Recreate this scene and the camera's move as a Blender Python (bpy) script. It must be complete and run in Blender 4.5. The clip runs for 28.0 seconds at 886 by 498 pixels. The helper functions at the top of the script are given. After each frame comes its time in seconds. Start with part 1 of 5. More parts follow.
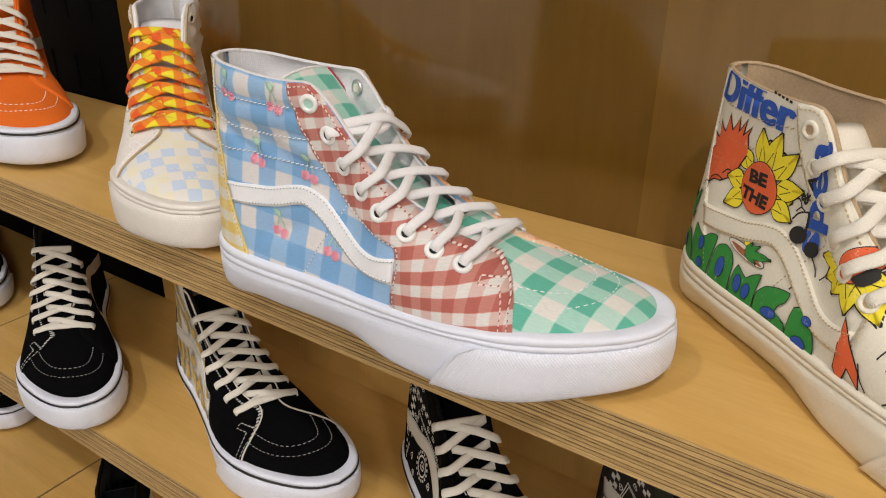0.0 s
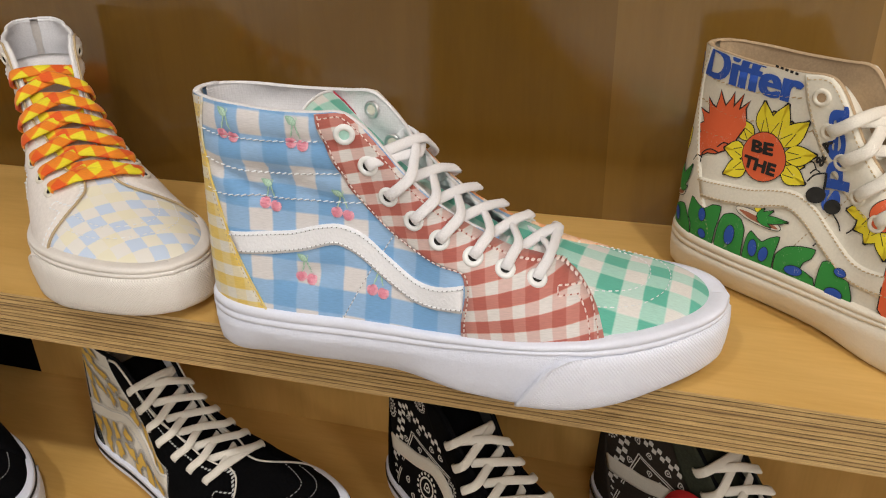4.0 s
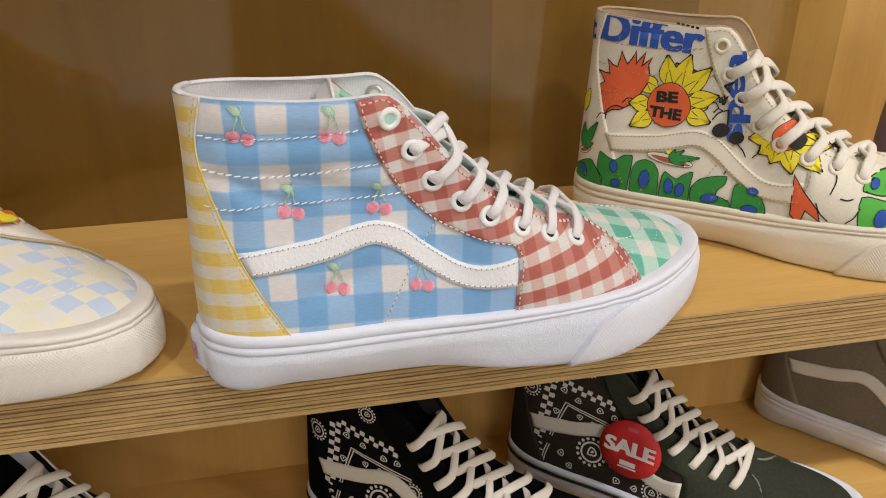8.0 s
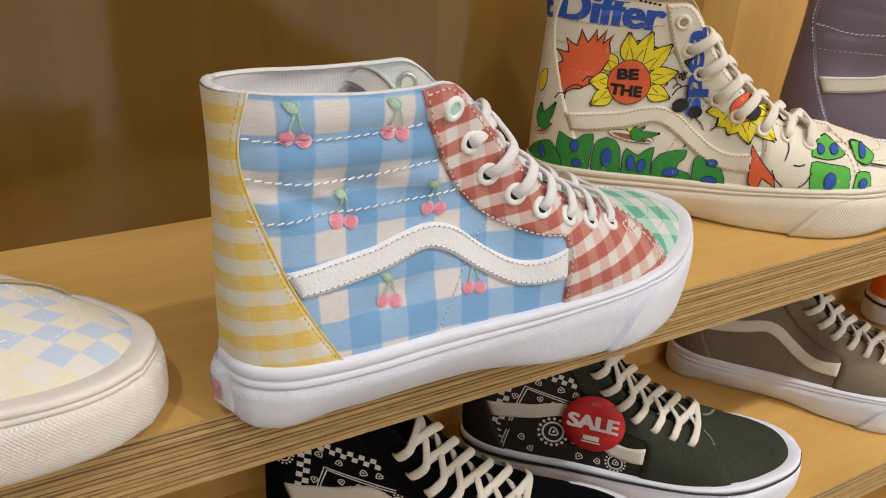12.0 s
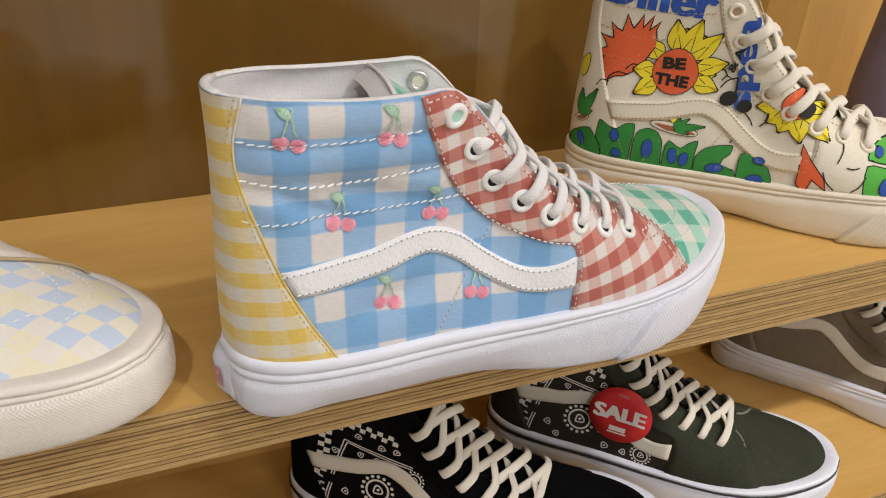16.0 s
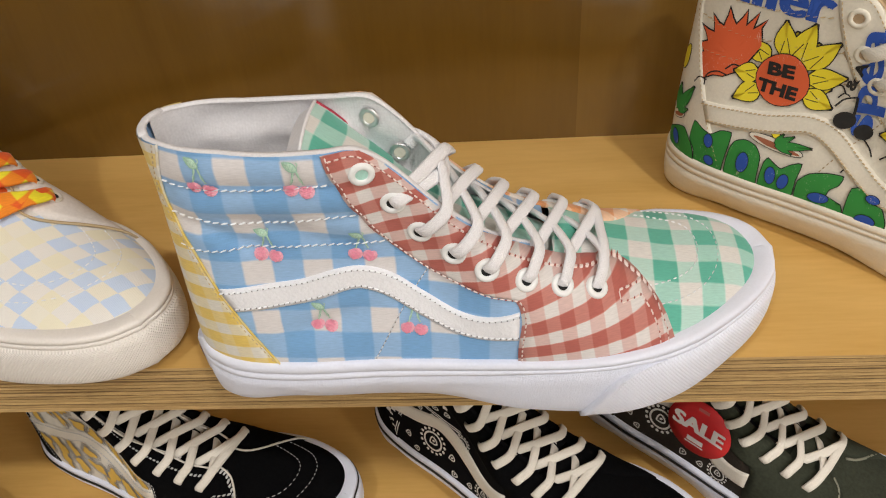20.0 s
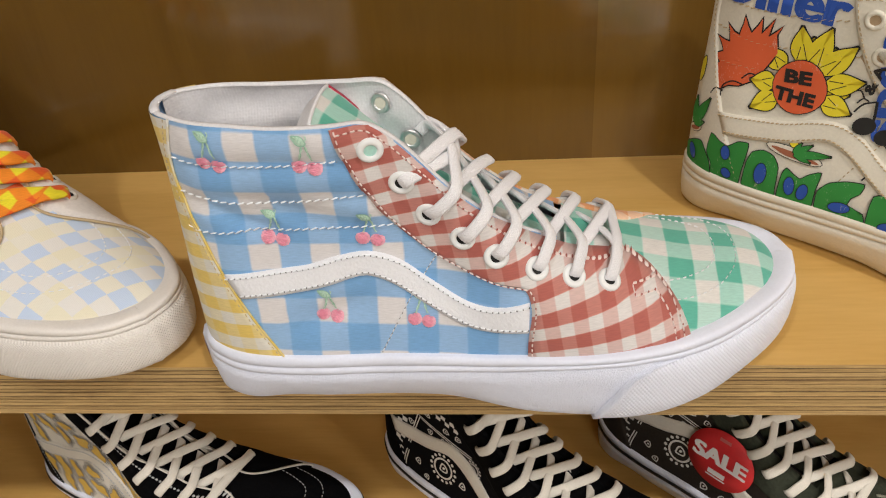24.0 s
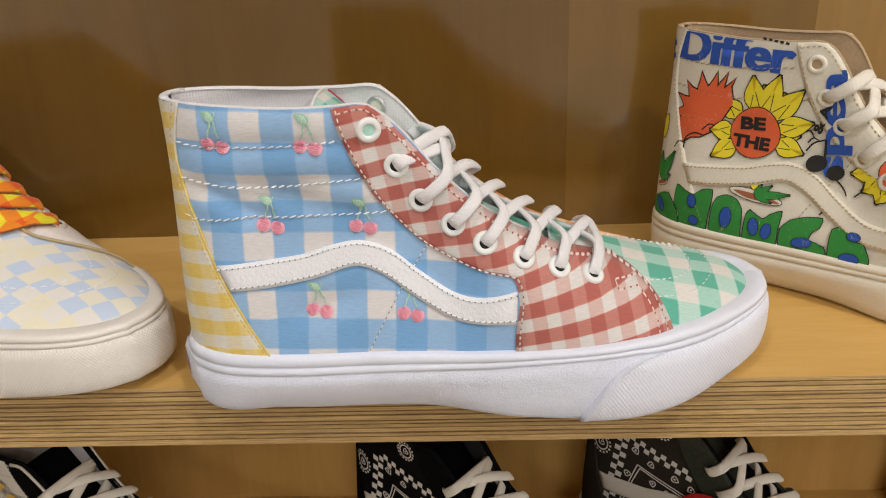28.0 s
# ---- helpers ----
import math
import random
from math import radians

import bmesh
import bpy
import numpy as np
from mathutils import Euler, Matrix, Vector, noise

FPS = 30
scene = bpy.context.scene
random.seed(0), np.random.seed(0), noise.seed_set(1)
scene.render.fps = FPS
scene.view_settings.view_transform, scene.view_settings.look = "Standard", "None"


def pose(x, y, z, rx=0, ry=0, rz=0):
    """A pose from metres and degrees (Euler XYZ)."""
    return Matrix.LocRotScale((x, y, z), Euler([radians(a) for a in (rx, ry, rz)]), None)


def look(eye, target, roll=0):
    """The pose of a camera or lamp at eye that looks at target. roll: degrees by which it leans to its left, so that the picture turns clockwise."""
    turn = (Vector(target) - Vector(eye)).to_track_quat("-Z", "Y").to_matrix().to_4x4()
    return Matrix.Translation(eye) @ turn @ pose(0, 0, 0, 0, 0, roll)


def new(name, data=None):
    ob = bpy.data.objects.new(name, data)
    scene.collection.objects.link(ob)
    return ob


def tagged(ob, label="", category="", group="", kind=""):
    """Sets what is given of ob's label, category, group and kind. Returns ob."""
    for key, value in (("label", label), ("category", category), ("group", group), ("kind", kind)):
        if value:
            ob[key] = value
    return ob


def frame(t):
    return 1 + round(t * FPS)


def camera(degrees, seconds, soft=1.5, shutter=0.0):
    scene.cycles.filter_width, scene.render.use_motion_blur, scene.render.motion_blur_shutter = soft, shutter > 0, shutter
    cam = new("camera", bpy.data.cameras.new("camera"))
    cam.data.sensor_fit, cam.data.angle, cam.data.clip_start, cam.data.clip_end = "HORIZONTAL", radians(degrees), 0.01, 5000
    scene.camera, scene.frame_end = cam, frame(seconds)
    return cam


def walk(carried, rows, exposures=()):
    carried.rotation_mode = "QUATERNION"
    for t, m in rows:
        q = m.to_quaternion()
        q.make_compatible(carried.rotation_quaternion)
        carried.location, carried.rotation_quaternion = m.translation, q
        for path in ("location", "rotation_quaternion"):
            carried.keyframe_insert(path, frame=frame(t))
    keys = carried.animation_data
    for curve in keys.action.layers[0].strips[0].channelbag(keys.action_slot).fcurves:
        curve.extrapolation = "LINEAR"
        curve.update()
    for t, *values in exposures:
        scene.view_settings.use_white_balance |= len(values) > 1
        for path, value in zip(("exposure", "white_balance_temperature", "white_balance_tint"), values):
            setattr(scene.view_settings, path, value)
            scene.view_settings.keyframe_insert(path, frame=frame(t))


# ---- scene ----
cam = camera(60.8, 28.0, soft=1.1)
METRES, EYE, TILT, LEAN, TURN = 0.80, 1.3449, -25.60, -0.874, 34.05
ROWS = [
    (0.0, 0.0, 0.0, 0.0, 0.0, 0.0, -0.0),
    (0.5, -0.0074, -0.0012, 0.0012, -0.34, 0.06, 0.14),
    (1.0, -0.0179, -0.0044, 0.0035, -0.99, 0.09, 0.59),
    (1.5, -0.0313, -0.0054, 0.0028, -2.09, 0.06, 1.46),
    (2.0, -0.0465, -0.0021, 0.0054, -3.77, -0.14, 2.78),
    (2.5, -0.0698, 0.0101, 0.0122, -6.09, -0.48, 4.45),
    (4.5, -0.1959, 0.0594, 0.0418, -18.76, -2.78, 11.28),
    (5.0, -0.2244, 0.0707, 0.0466, -22.13, -3.37, 12.73),
    (5.5, -0.2533, 0.087, 0.0501, -25.91, -3.74, 13.88),
    (6.0, -0.2781, 0.1087, 0.056, -29.76, -4.45, 14.79),
    (6.5, -0.3066, 0.1284, 0.0611, -33.34, -5.26, 15.78),
    (7.0, -0.3315, 0.147, 0.0648, -36.6, -6.14, 16.83),
    (7.5, -0.3477, 0.1605, 0.0714, -39.57, -7.08, 17.92),
    (8.0, -0.3608, 0.175, 0.0763, -42.27, -8.12, 18.96),
    (8.5, -0.3728, 0.1904, 0.0843, -44.87, -9.23, 19.82),
    (9.0, -0.3862, 0.2148, 0.0943, -47.5, -10.38, 20.47),
    (9.5, -0.3947, 0.237, 0.1035, -50.29, -11.54, 20.87),
    (10.0, -0.4026, 0.2584, 0.1103, -53.12, -12.76, 21.09),
    (10.5, -0.4104, 0.2703, 0.1163, -55.31, -13.62, 21.21),
    (11.0, -0.4174, 0.2797, 0.1228, -56.8, -14.23, 21.17),
    (11.5, -0.4189, 0.2918, 0.1266, -57.85, -14.74, 21.1),
    (12.0, -0.4171, 0.3014, 0.1288, -58.5, -15.1, 21.01),
    (12.5, -0.4142, 0.3023, 0.1279, -58.83, -15.35, 20.98),
    (14.5, -0.4173, 0.3019, 0.1298, -58.46, -15.8, 20.86),
    (15.0, -0.4135, 0.2987, 0.1317, -57.27, -15.96, 20.48),
    (15.5, -0.4012, 0.2877, 0.1342, -55.06, -16.22, 19.93),
    (16.0, -0.3806, 0.2703, 0.1405, -51.85, -16.52, 19.36),
    (16.5, -0.3539, 0.2475, 0.1475, -47.95, -16.87, 18.8),
    (17.0, -0.3251, 0.2295, 0.1522, -43.87, -17.23, 18.36),
    (17.5, -0.3009, 0.2138, 0.1576, -39.97, -17.56, 18.03),
    (18.0, -0.2803, 0.1942, 0.1641, -36.47, -17.82, 17.78),
    (18.5, -0.2531, 0.1782, 0.1646, -33.24, -18.12, 17.56),
    (19.0, -0.2306, 0.1689, 0.1653, -30.57, -18.54, 17.52),
    (19.5, -0.2143, 0.1624, 0.1644, -28.74, -18.51, 17.61),
    (20.0, -0.2013, 0.1585, 0.1629, -27.4, -18.29, 17.74),
    (20.5, -0.1934, 0.1596, 0.1608, -26.47, -18.11, 17.81),
    (21.0, -0.1909, 0.158, 0.1594, -25.87, -17.94, 17.8),
    (21.5, -0.192, 0.1583, 0.1586, -25.59, -17.76, 17.74),
    (23.5, -0.204, 0.1586, 0.1337, -25.33, -14.47, 17.38),
    (24.0, -0.2091, 0.1576, 0.1206, -25.52, -12.87, 17.14),
    (24.5, -0.2162, 0.1592, 0.1075, -25.88, -11.07, 16.81),
    (25.0, -0.2234, 0.1608, 0.0919, -26.33, -9.15, 16.52),
    (25.5, -0.229, 0.1569, 0.0778, -26.8, -7.2, 16.29),
    (26.0, -0.2382, 0.1544, 0.0665, -27.22, -5.09, 16.26),
    (26.5, -0.2461, 0.1521, 0.0577, -27.58, -3.48, 16.43),
    (27.0, -0.2527, 0.1511, 0.0499, -27.87, -2.34, 16.4),
    (27.5, -0.2546, 0.154, 0.0433, -28.16, -1.59, 16.34),
    (28.0, -0.2573, 0.1534, 0.0348, -28.36, -1.06, 16.26),
]
walk(cam, [(t, pose(0, -0.3146, EYE, TILT, LEAN, TURN) @ pose(METRES * x, METRES * y, METRES * z, 90 + pitch, roll, yaw)) for t, x, y, z, yaw, pitch, roll in ROWS])

# ---- light ----
world = bpy.data.worlds.new("store_air")
world.use_nodes = True
scene.world = world
world.node_tree.nodes["Background"].inputs[0].default_value = (1, .97, .92, 1)
world.node_tree.nodes["Background"].inputs[1].default_value = .02


def lamp(name, eye, target, power, size, colour=(1, .966, .932)):
    data = bpy.data.lights.new(name, "AREA")
    data.energy, data.size, data.color, data.shape = power, size, colour, "DISK"
    ob = new(name, data)
    ob.matrix_world = look(eye, target)
    return ob


lamp("track_light_key", (-1.0, -1.35, 3.7), (-.3, .05, 1.0), 22, .14)
lamp("track_light_side", (.8, -1.35, 3.7), (.05, .05, 1.0), 31, .14)
# unseen overhead panels, added as fill for the lower shelves and right wall
lamp("fill_panel", (.8, -3.9, 3.9), (.8, -3.9, 0), 62, 1.6)
lamp("fill_panel", (3.5, -2.9, 3.9), (3.5, -2.9, 0), 100, 1.0)
lamp("fill_panel", (-.6, -6.4, 3.9), (-.6, -6.4, 0), 75, 1.6)
lamp("fill_panel", (.9, -8.4, 3.9), (.9, -8.4, 0), 75, 1.6)
# extra spot, added to brighten the right end of wall and shelves
spot = bpy.data.lights.new("added_wall_spot", "SPOT")
spot.energy, spot.color, spot.spot_size, spot.spot_blend, spot.shadow_soft_size = 180, (1, .93, .84), radians(25), 1, .05
new("added_wall_spot", spot).matrix_world = look((.95, -1.35, 3.7), (.46, .2, 1.12))
scene.view_settings.exposure = -0.40

# ---- materials ----


def material(name, base, rough=.6, grain=.0, scale=300.0, bump=.0, metal=.0, stretch=(1, 1, 1), large=.0, sheen=.0, coat=.0, spec=.5):
    """A surface with a base colour that varies at two scales, and fine relief."""
    m = bpy.data.materials.new(name)
    m.use_nodes = True
    n, l = m.node_tree.nodes, m.node_tree.links
    b = n["Principled BSDF"]
    b.inputs["Roughness"].default_value, b.inputs["Metallic"].default_value = rough, metal
    b.inputs["Sheen Weight"].default_value = sheen
    b.inputs["Coat Weight"].default_value = coat
    b.inputs["Specular IOR Level"].default_value = spec
    b.inputs["Base Color"].default_value = (*base, 1)
    tc, mp = n.new("ShaderNodeTexCoord"), n.new("ShaderNodeMapping")
    mp.inputs["Scale"].default_value = stretch
    l.new(tc.outputs["Object"], mp.inputs["Vector"])
    fine, wide = n.new("ShaderNodeTexNoise"), n.new("ShaderNodeTexNoise")
    fine.inputs["Scale"].default_value, wide.inputs["Scale"].default_value = scale, scale / 14
    for t in (fine, wide):
        t.inputs["Detail"].default_value = 4
        l.new(mp.outputs[0], t.inputs["Vector"])
    last = None
    for t, amount in ((fine, grain), (wide, large)):
        if amount:
            mix = n.new("ShaderNodeMix")
            mix.data_type, mix.blend_type = "RGBA", "MULTIPLY"
            ramp = n.new("ShaderNodeMapRange")
            ramp.inputs["From Min"].default_value, ramp.inputs["From Max"].default_value = .3, .7
            ramp.inputs["To Min"].default_value, ramp.inputs["To Max"].default_value = 1 - amount, 1 + amount * .4
            l.new(t.outputs["Fac"], ramp.inputs["Value"])
            mix.inputs["Factor"].default_value = 1
            mix.inputs["A"].default_value = (*base, 1)
            if last:
                l.new(last, mix.inputs["A"])
            l.new(ramp.outputs[0], mix.inputs["B"])
            last = mix.outputs["Result"]
    if last:
        l.new(last, b.inputs["Base Color"])
    if bump:
        bp = n.new("ShaderNodeBump")
        bp.inputs["Strength"].default_value, bp.inputs["Distance"].default_value = bump, .0008
        l.new(fine.outputs["Fac"], bp.inputs["Height"])
        l.new(bp.outputs[0], b.inputs["Normal"])
    return m


def node_math(m, op, a, b=None):
    nd = m.node_tree.nodes.new("ShaderNodeMath")
    nd.operation = op
    for i, v in enumerate((a, b)):
        if v is None:
            continue
        if isinstance(v, (int, float)):
            nd.inputs[i].default_value = v
        else:
            m.node_tree.links.new(v, nd.inputs[i])
    return nd.outputs[0]


def uv_xy(m, turn=0.0, size=1.0, wobble=0.0, shift=(0, 0)):
    n, l = m.node_tree.nodes, m.node_tree.links
    tc, mp, sp = n.new("ShaderNodeTexCoord"), n.new("ShaderNodeMapping"), n.new("ShaderNodeSeparateXYZ")
    mp.inputs["Rotation"].default_value = (0, 0, radians(turn))
    mp.inputs["Scale"].default_value = (1 / size, 1 / size, 1)
    mp.inputs["Location"].default_value = (*shift, 0)
    l.new(tc.outputs["UV"], mp.inputs["Vector"])
    vec = mp.outputs[0]
    if wobble:
        ns, ad = n.new("ShaderNodeTexNoise"), n.new("ShaderNodeVectorMath")
        ns.inputs["Scale"].default_value = 1.4
        l.new(vec, ns.inputs["Vector"])
        sc = n.new("ShaderNodeVectorMath")
        sc.operation = "SCALE"
        sc.inputs["Scale"].default_value = wobble
        l.new(ns.outputs["Color"], sc.inputs[0])
        ad.operation = "ADD"
        l.new(vec, ad.inputs[0]), l.new(sc.outputs[0], ad.inputs[1])
        vec = ad.outputs[0]
    l.new(vec, sp.inputs[0])
    return sp.outputs[0], sp.outputs[1]


def cloth_relief(m, size=.0006, strength=.25):
    """A plain weave as relief, on the mesh's own coordinates in metres."""
    n, l = m.node_tree.nodes, m.node_tree.links
    x, y = uv_xy(m, 0, size)
    wave = node_math(m, "ADD", node_math(m, "SINE", node_math(m, "MULTIPLY", x, 6.28)), node_math(m, "SINE", node_math(m, "MULTIPLY", y, 6.28)))
    bp = n.new("ShaderNodeBump")
    bp.inputs["Strength"].default_value, bp.inputs["Distance"].default_value = strength, .0003
    l.new(wave, bp.inputs["Height"])
    l.new(bp.outputs[0], n["Principled BSDF"].inputs["Normal"])


def braid(m):
    """Chevrons of a woven shoelace, along the band's own length."""
    n, l = m.node_tree.nodes, m.node_tree.links
    x, y = uv_xy(m, 0, .0013)
    wave = node_math(m, "SINE", node_math(m, "MULTIPLY", node_math(m, "ADD", x, node_math(m, "ABSOLUTE", y)), 6.28))
    ribs = node_math(m, "SINE", node_math(m, "MULTIPLY", y, 12.6))
    bp = n.new("ShaderNodeBump")
    bp.inputs["Strength"].default_value, bp.inputs["Distance"].default_value = .32, .0003
    l.new(node_math(m, "ADD", wave, ribs), bp.inputs["Height"])
    l.new(bp.outputs[0], n["Principled BSDF"].inputs["Normal"])


def gingham(name, dark, mid, pale, period, turn=0.0, shift=(0, 0), share=.52, edge=.035, weights=(.5, .5)):
    """Woven check: two crossing sets of bands in dark, mid and pale."""
    m = material(name, mid, .75, sheen=.15)
    n, l = m.node_tree.nodes, m.node_tree.links
    bands = []
    for c in uv_xy(m, turn, period, .06, shift):
        f = node_math(m, "FRACT", c)
        r = n.new("ShaderNodeMapRange")
        tri = node_math(m, "ABSOLUTE", node_math(m, "SUBTRACT", f, .5))
        r.inputs["From Min"].default_value, r.inputs["From Max"].default_value = share / 2 - edge / 2, share / 2 + edge / 2
        r.inputs["To Min"].default_value, r.inputs["To Max"].default_value = 1, 0
        l.new(tri, r.inputs["Value"])
        bands.append(r.outputs[0])
    total = node_math(m, "ADD", *[node_math(m, "MULTIPLY", b, k) for b, k in zip(bands, weights)])
    ramp = n.new("ShaderNodeValToRGB")
    e = ramp.color_ramp.elements
    e[0].color, e[1].color = (*pale, 1), (*dark, 1)
    k = e.new(.5)
    k.color = (*mid, 1)
    l.new(total, ramp.inputs[0])
    ns = n.new("ShaderNodeTexNoise")
    ns.inputs["Scale"].default_value, ns.inputs["Detail"].default_value = 1, 3
    tc, mp = n.new("ShaderNodeTexCoord"), n.new("ShaderNodeMapping")
    mp.inputs["Scale"].default_value = (260, 1900, 1)
    l.new(tc.outputs["UV"], mp.inputs["Vector"])
    l.new(mp.outputs[0], ns.inputs["Vector"])
    mix = n.new("ShaderNodeMix")
    mix.data_type, mix.blend_type = "RGBA", "MULTIPLY"
    mix.inputs["Factor"].default_value = 1
    mr = n.new("ShaderNodeMapRange")
    mr.inputs["To Min"].default_value, mr.inputs["To Max"].default_value = .78, 1.17
    l.new(ns.outputs["Fac"], mr.inputs["Value"])
    l.new(ramp.outputs[0], mix.inputs["A"]), l.new(mr.outputs[0], mix.inputs["B"])
    l.new(mix.outputs["Result"], n["Principled BSDF"].inputs["Base Color"])
    cloth_relief(m, .0006, .05)
    return m


def wood(name, pale, dark, along="x", rough=.45, big=1.0):
    m = material(name, pale, rough)
    n, l = m.node_tree.nodes, m.node_tree.links
    tc, mp = n.new("ShaderNodeTexCoord"), n.new("ShaderNodeMapping")
    mp.inputs["Scale"].default_value = {"x": (3 * big, 26 * big, 26 * big), "z": (26 * big, 26 * big, 2.4 * big), "ply": (26, 120, 1500)}[along]
    l.new(tc.outputs["Object"], mp.inputs["Vector"])
    a, b = n.new("ShaderNodeTexNoise"), n.new("ShaderNodeTexNoise")
    a.inputs["Scale"].default_value, a.inputs["Detail"].default_value, a.inputs["Distortion"].default_value = 1.2, 7, .8
    b.inputs["Scale"].default_value, b.inputs["Detail"].default_value = 14, 3
    for t in (a, b):
        l.new(mp.outputs[0], t.inputs["Vector"])
    if along == "ply":
        b.inputs["Scale"].default_value = 5
    share = .42 if along == "ply" else .25
    f = node_math(m, "ADD", node_math(m, "MULTIPLY", a.outputs["Fac"], 1 - share), node_math(m, "MULTIPLY", b.outputs["Fac"], share))
    ramp = n.new("ShaderNodeValToRGB")
    e = ramp.color_ramp.elements
    e[0].position, e[1].position = (.34, .62) if along != "ply" else (.40, .60)
    e[0].color, e[1].color = (*dark, 1), (*pale, 1)
    l.new(f, ramp.inputs[0])
    l.new(ramp.outputs[0], n["Principled BSDF"].inputs["Base Color"])
    bp = n.new("ShaderNodeBump")
    bp.inputs["Strength"].default_value, bp.inputs["Distance"].default_value = .15, .0004
    l.new(f, bp.inputs["Height"])
    l.new(bp.outputs[0], n["Principled BSDF"].inputs["Normal"])
    return m


def knurled(name, base, size=.0018):
    """Rubber with a raised diamond pattern."""
    m = material(name, base, .55)
    n, l = m.node_tree.nodes, m.node_tree.links
    x, y = uv_xy(m, 0, size)
    wave = node_math(m, "MULTIPLY", node_math(m, "SINE", node_math(m, "MULTIPLY", x, 6.28)), node_math(m, "SINE", node_math(m, "MULTIPLY", y, 6.28)))
    bp = n.new("ShaderNodeBump")
    bp.inputs["Strength"].default_value, bp.inputs["Distance"].default_value = .5, .0004
    l.new(wave, bp.inputs["Height"])
    l.new(bp.outputs[0], n["Principled BSDF"].inputs["Normal"])
    return m


def rubber(name, base):
    """Moulded sole rubber: smooth foxing above, a crinkled band below."""
    m = material(name, base, .40, .03, 800, large=.03)
    n, l = m.node_tree.nodes, m.node_tree.links
    tc, sp = n.new("ShaderNodeTexCoord"), n.new("ShaderNodeSeparateXYZ")
    l.new(tc.outputs["UV"], sp.inputs[0])
    mask = n.new("ShaderNodeMapRange")
    for k, v in (("From Min", .0235), ("From Max", .0250), ("To Min", 1), ("To Max", .06)):
        mask.inputs[k].default_value = v
    l.new(sp.outputs[1], mask.inputs["Value"])
    ns, wv = n.new("ShaderNodeTexNoise"), n.new("ShaderNodeTexNoise")
    ns.inputs["Scale"].default_value, ns.inputs["Detail"].default_value, ns.inputs["Distortion"].default_value = 780, 3, 1.5
    wv.inputs["Scale"].default_value = 38
    for t in (ns, wv):
        l.new(tc.outputs["Object"], t.inputs["Vector"])
    rise = node_math(m, "ADD", node_math(m, "MULTIPLY", ns.outputs["Fac"], mask.outputs[0]), node_math(m, "MULTIPLY", wv.outputs["Fac"], 2.2))
    bp = n.new("ShaderNodeBump")
    bp.inputs["Strength"].default_value, bp.inputs["Distance"].default_value = .8, .0009
    l.new(rise, bp.inputs["Height"])
    l.new(bp.outputs[0], n["Principled BSDF"].inputs["Normal"])
    return m


def checks(name, colours, size, turn=0.0):
    """Squares, each in one of a few pale colours."""
    m = material(name, colours[0], .75, sheen=.1)
    n, l = m.node_tree.nodes, m.node_tree.links
    x, y = uv_xy(m, turn, size, .12)
    cx = n.new("ShaderNodeCombineXYZ")
    l.new(node_math(m, "FLOOR", x), cx.inputs[0]), l.new(node_math(m, "FLOOR", y), cx.inputs[1])
    wn = n.new("ShaderNodeTexWhiteNoise")
    l.new(cx.outputs[0], wn.inputs["Vector"])
    par = node_math(m, "MODULO", node_math(m, "ABSOLUTE", node_math(m, "ADD", node_math(m, "FLOOR", x), node_math(m, "FLOOR", y))), 2)
    f = node_math(m, "ADD", node_math(m, "MULTIPLY", par, .55), node_math(m, "MULTIPLY", wn.outputs["Value"], .44))
    ramp = n.new("ShaderNodeValToRGB")
    ramp.color_ramp.interpolation = "CONSTANT"
    e = ramp.color_ramp.elements
    e[0].color, e[1].color, e[1].position = (*colours[0], 1), (*colours[1], 1), .2
    for pos, c in zip((.55, .85), colours[2:]):
        k = e.new(pos)
        k.color = (*c, 1)
    l.new(f, ramp.inputs[0])
    l.new(ramp.outputs[0], n["Principled BSDF"].inputs["Base Color"])
    cloth_relief(m)
    return m


WOOD_TOP = wood("birch_ply_face", (.67, .415, .130), (.565, .33, .086))
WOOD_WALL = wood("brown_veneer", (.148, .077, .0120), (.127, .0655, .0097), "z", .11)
# light brown, tan, buff and pale veneer carry the upper wall's brightening as colour
WOOD_WALL_LIT_MID = wood("light_brown_lit_veneer", (.195, .106, .0200), (.168, .089, .0155), "z", .12)
WOOD_WALL_LIT_TAN = wood("tan_lit_veneer", (.29, .165, .040), (.24, .132, .030), "z", .14)
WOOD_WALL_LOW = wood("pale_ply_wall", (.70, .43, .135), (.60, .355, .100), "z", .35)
WOOD_WALL_LIT_BUFF = wood("buff_lit_veneer", (.40, .235, .064), (.33, .190, .049), "z", .2)
WOOD_WALL_LIT_PALE = wood("pale_lit_veneer", (.55, .330, .098), (.45, .262, .070), "z", .3)
for m in (WOOD_WALL, WOOD_WALL_LIT_MID, WOOD_WALL_LIT_TAN):
    m.node_tree.nodes["Principled BSDF"].inputs["Specular IOR Level"].default_value = 1.0
PLY_PALE = wood("ply_pale", (.62, .42, .175), (.34, .215, .085), "ply", .7)
PLY_DARK = wood("ply_dark", (.25, .15, .060), (.085, .050, .021), "ply", .8)
PLY_MID = wood("ply_mid", (.53, .35, .140), (.28, .175, .067), "ply", .7)
BLACK_METAL = material("black_painted_metal", (.0035, .0035, .004), .7, .3, 200, .1, spec=.06)
PLASTER = material("white_plaster", (.75, .73, .70), .9, .05, 60, .1)
CONCRETE = material("polished_concrete", (.58, .52, .44), .4, .2, 30, .1, large=.2)
RUBBER = rubber("white_rubber", (.79, .825, .95))
RUBBER_CREAM = material("cream_rubber", (.80, .74, .62), .45, .04, 800, .3, large=.03)
KNURL = knurled("knurled_white_rubber", (.79, .82, .93))
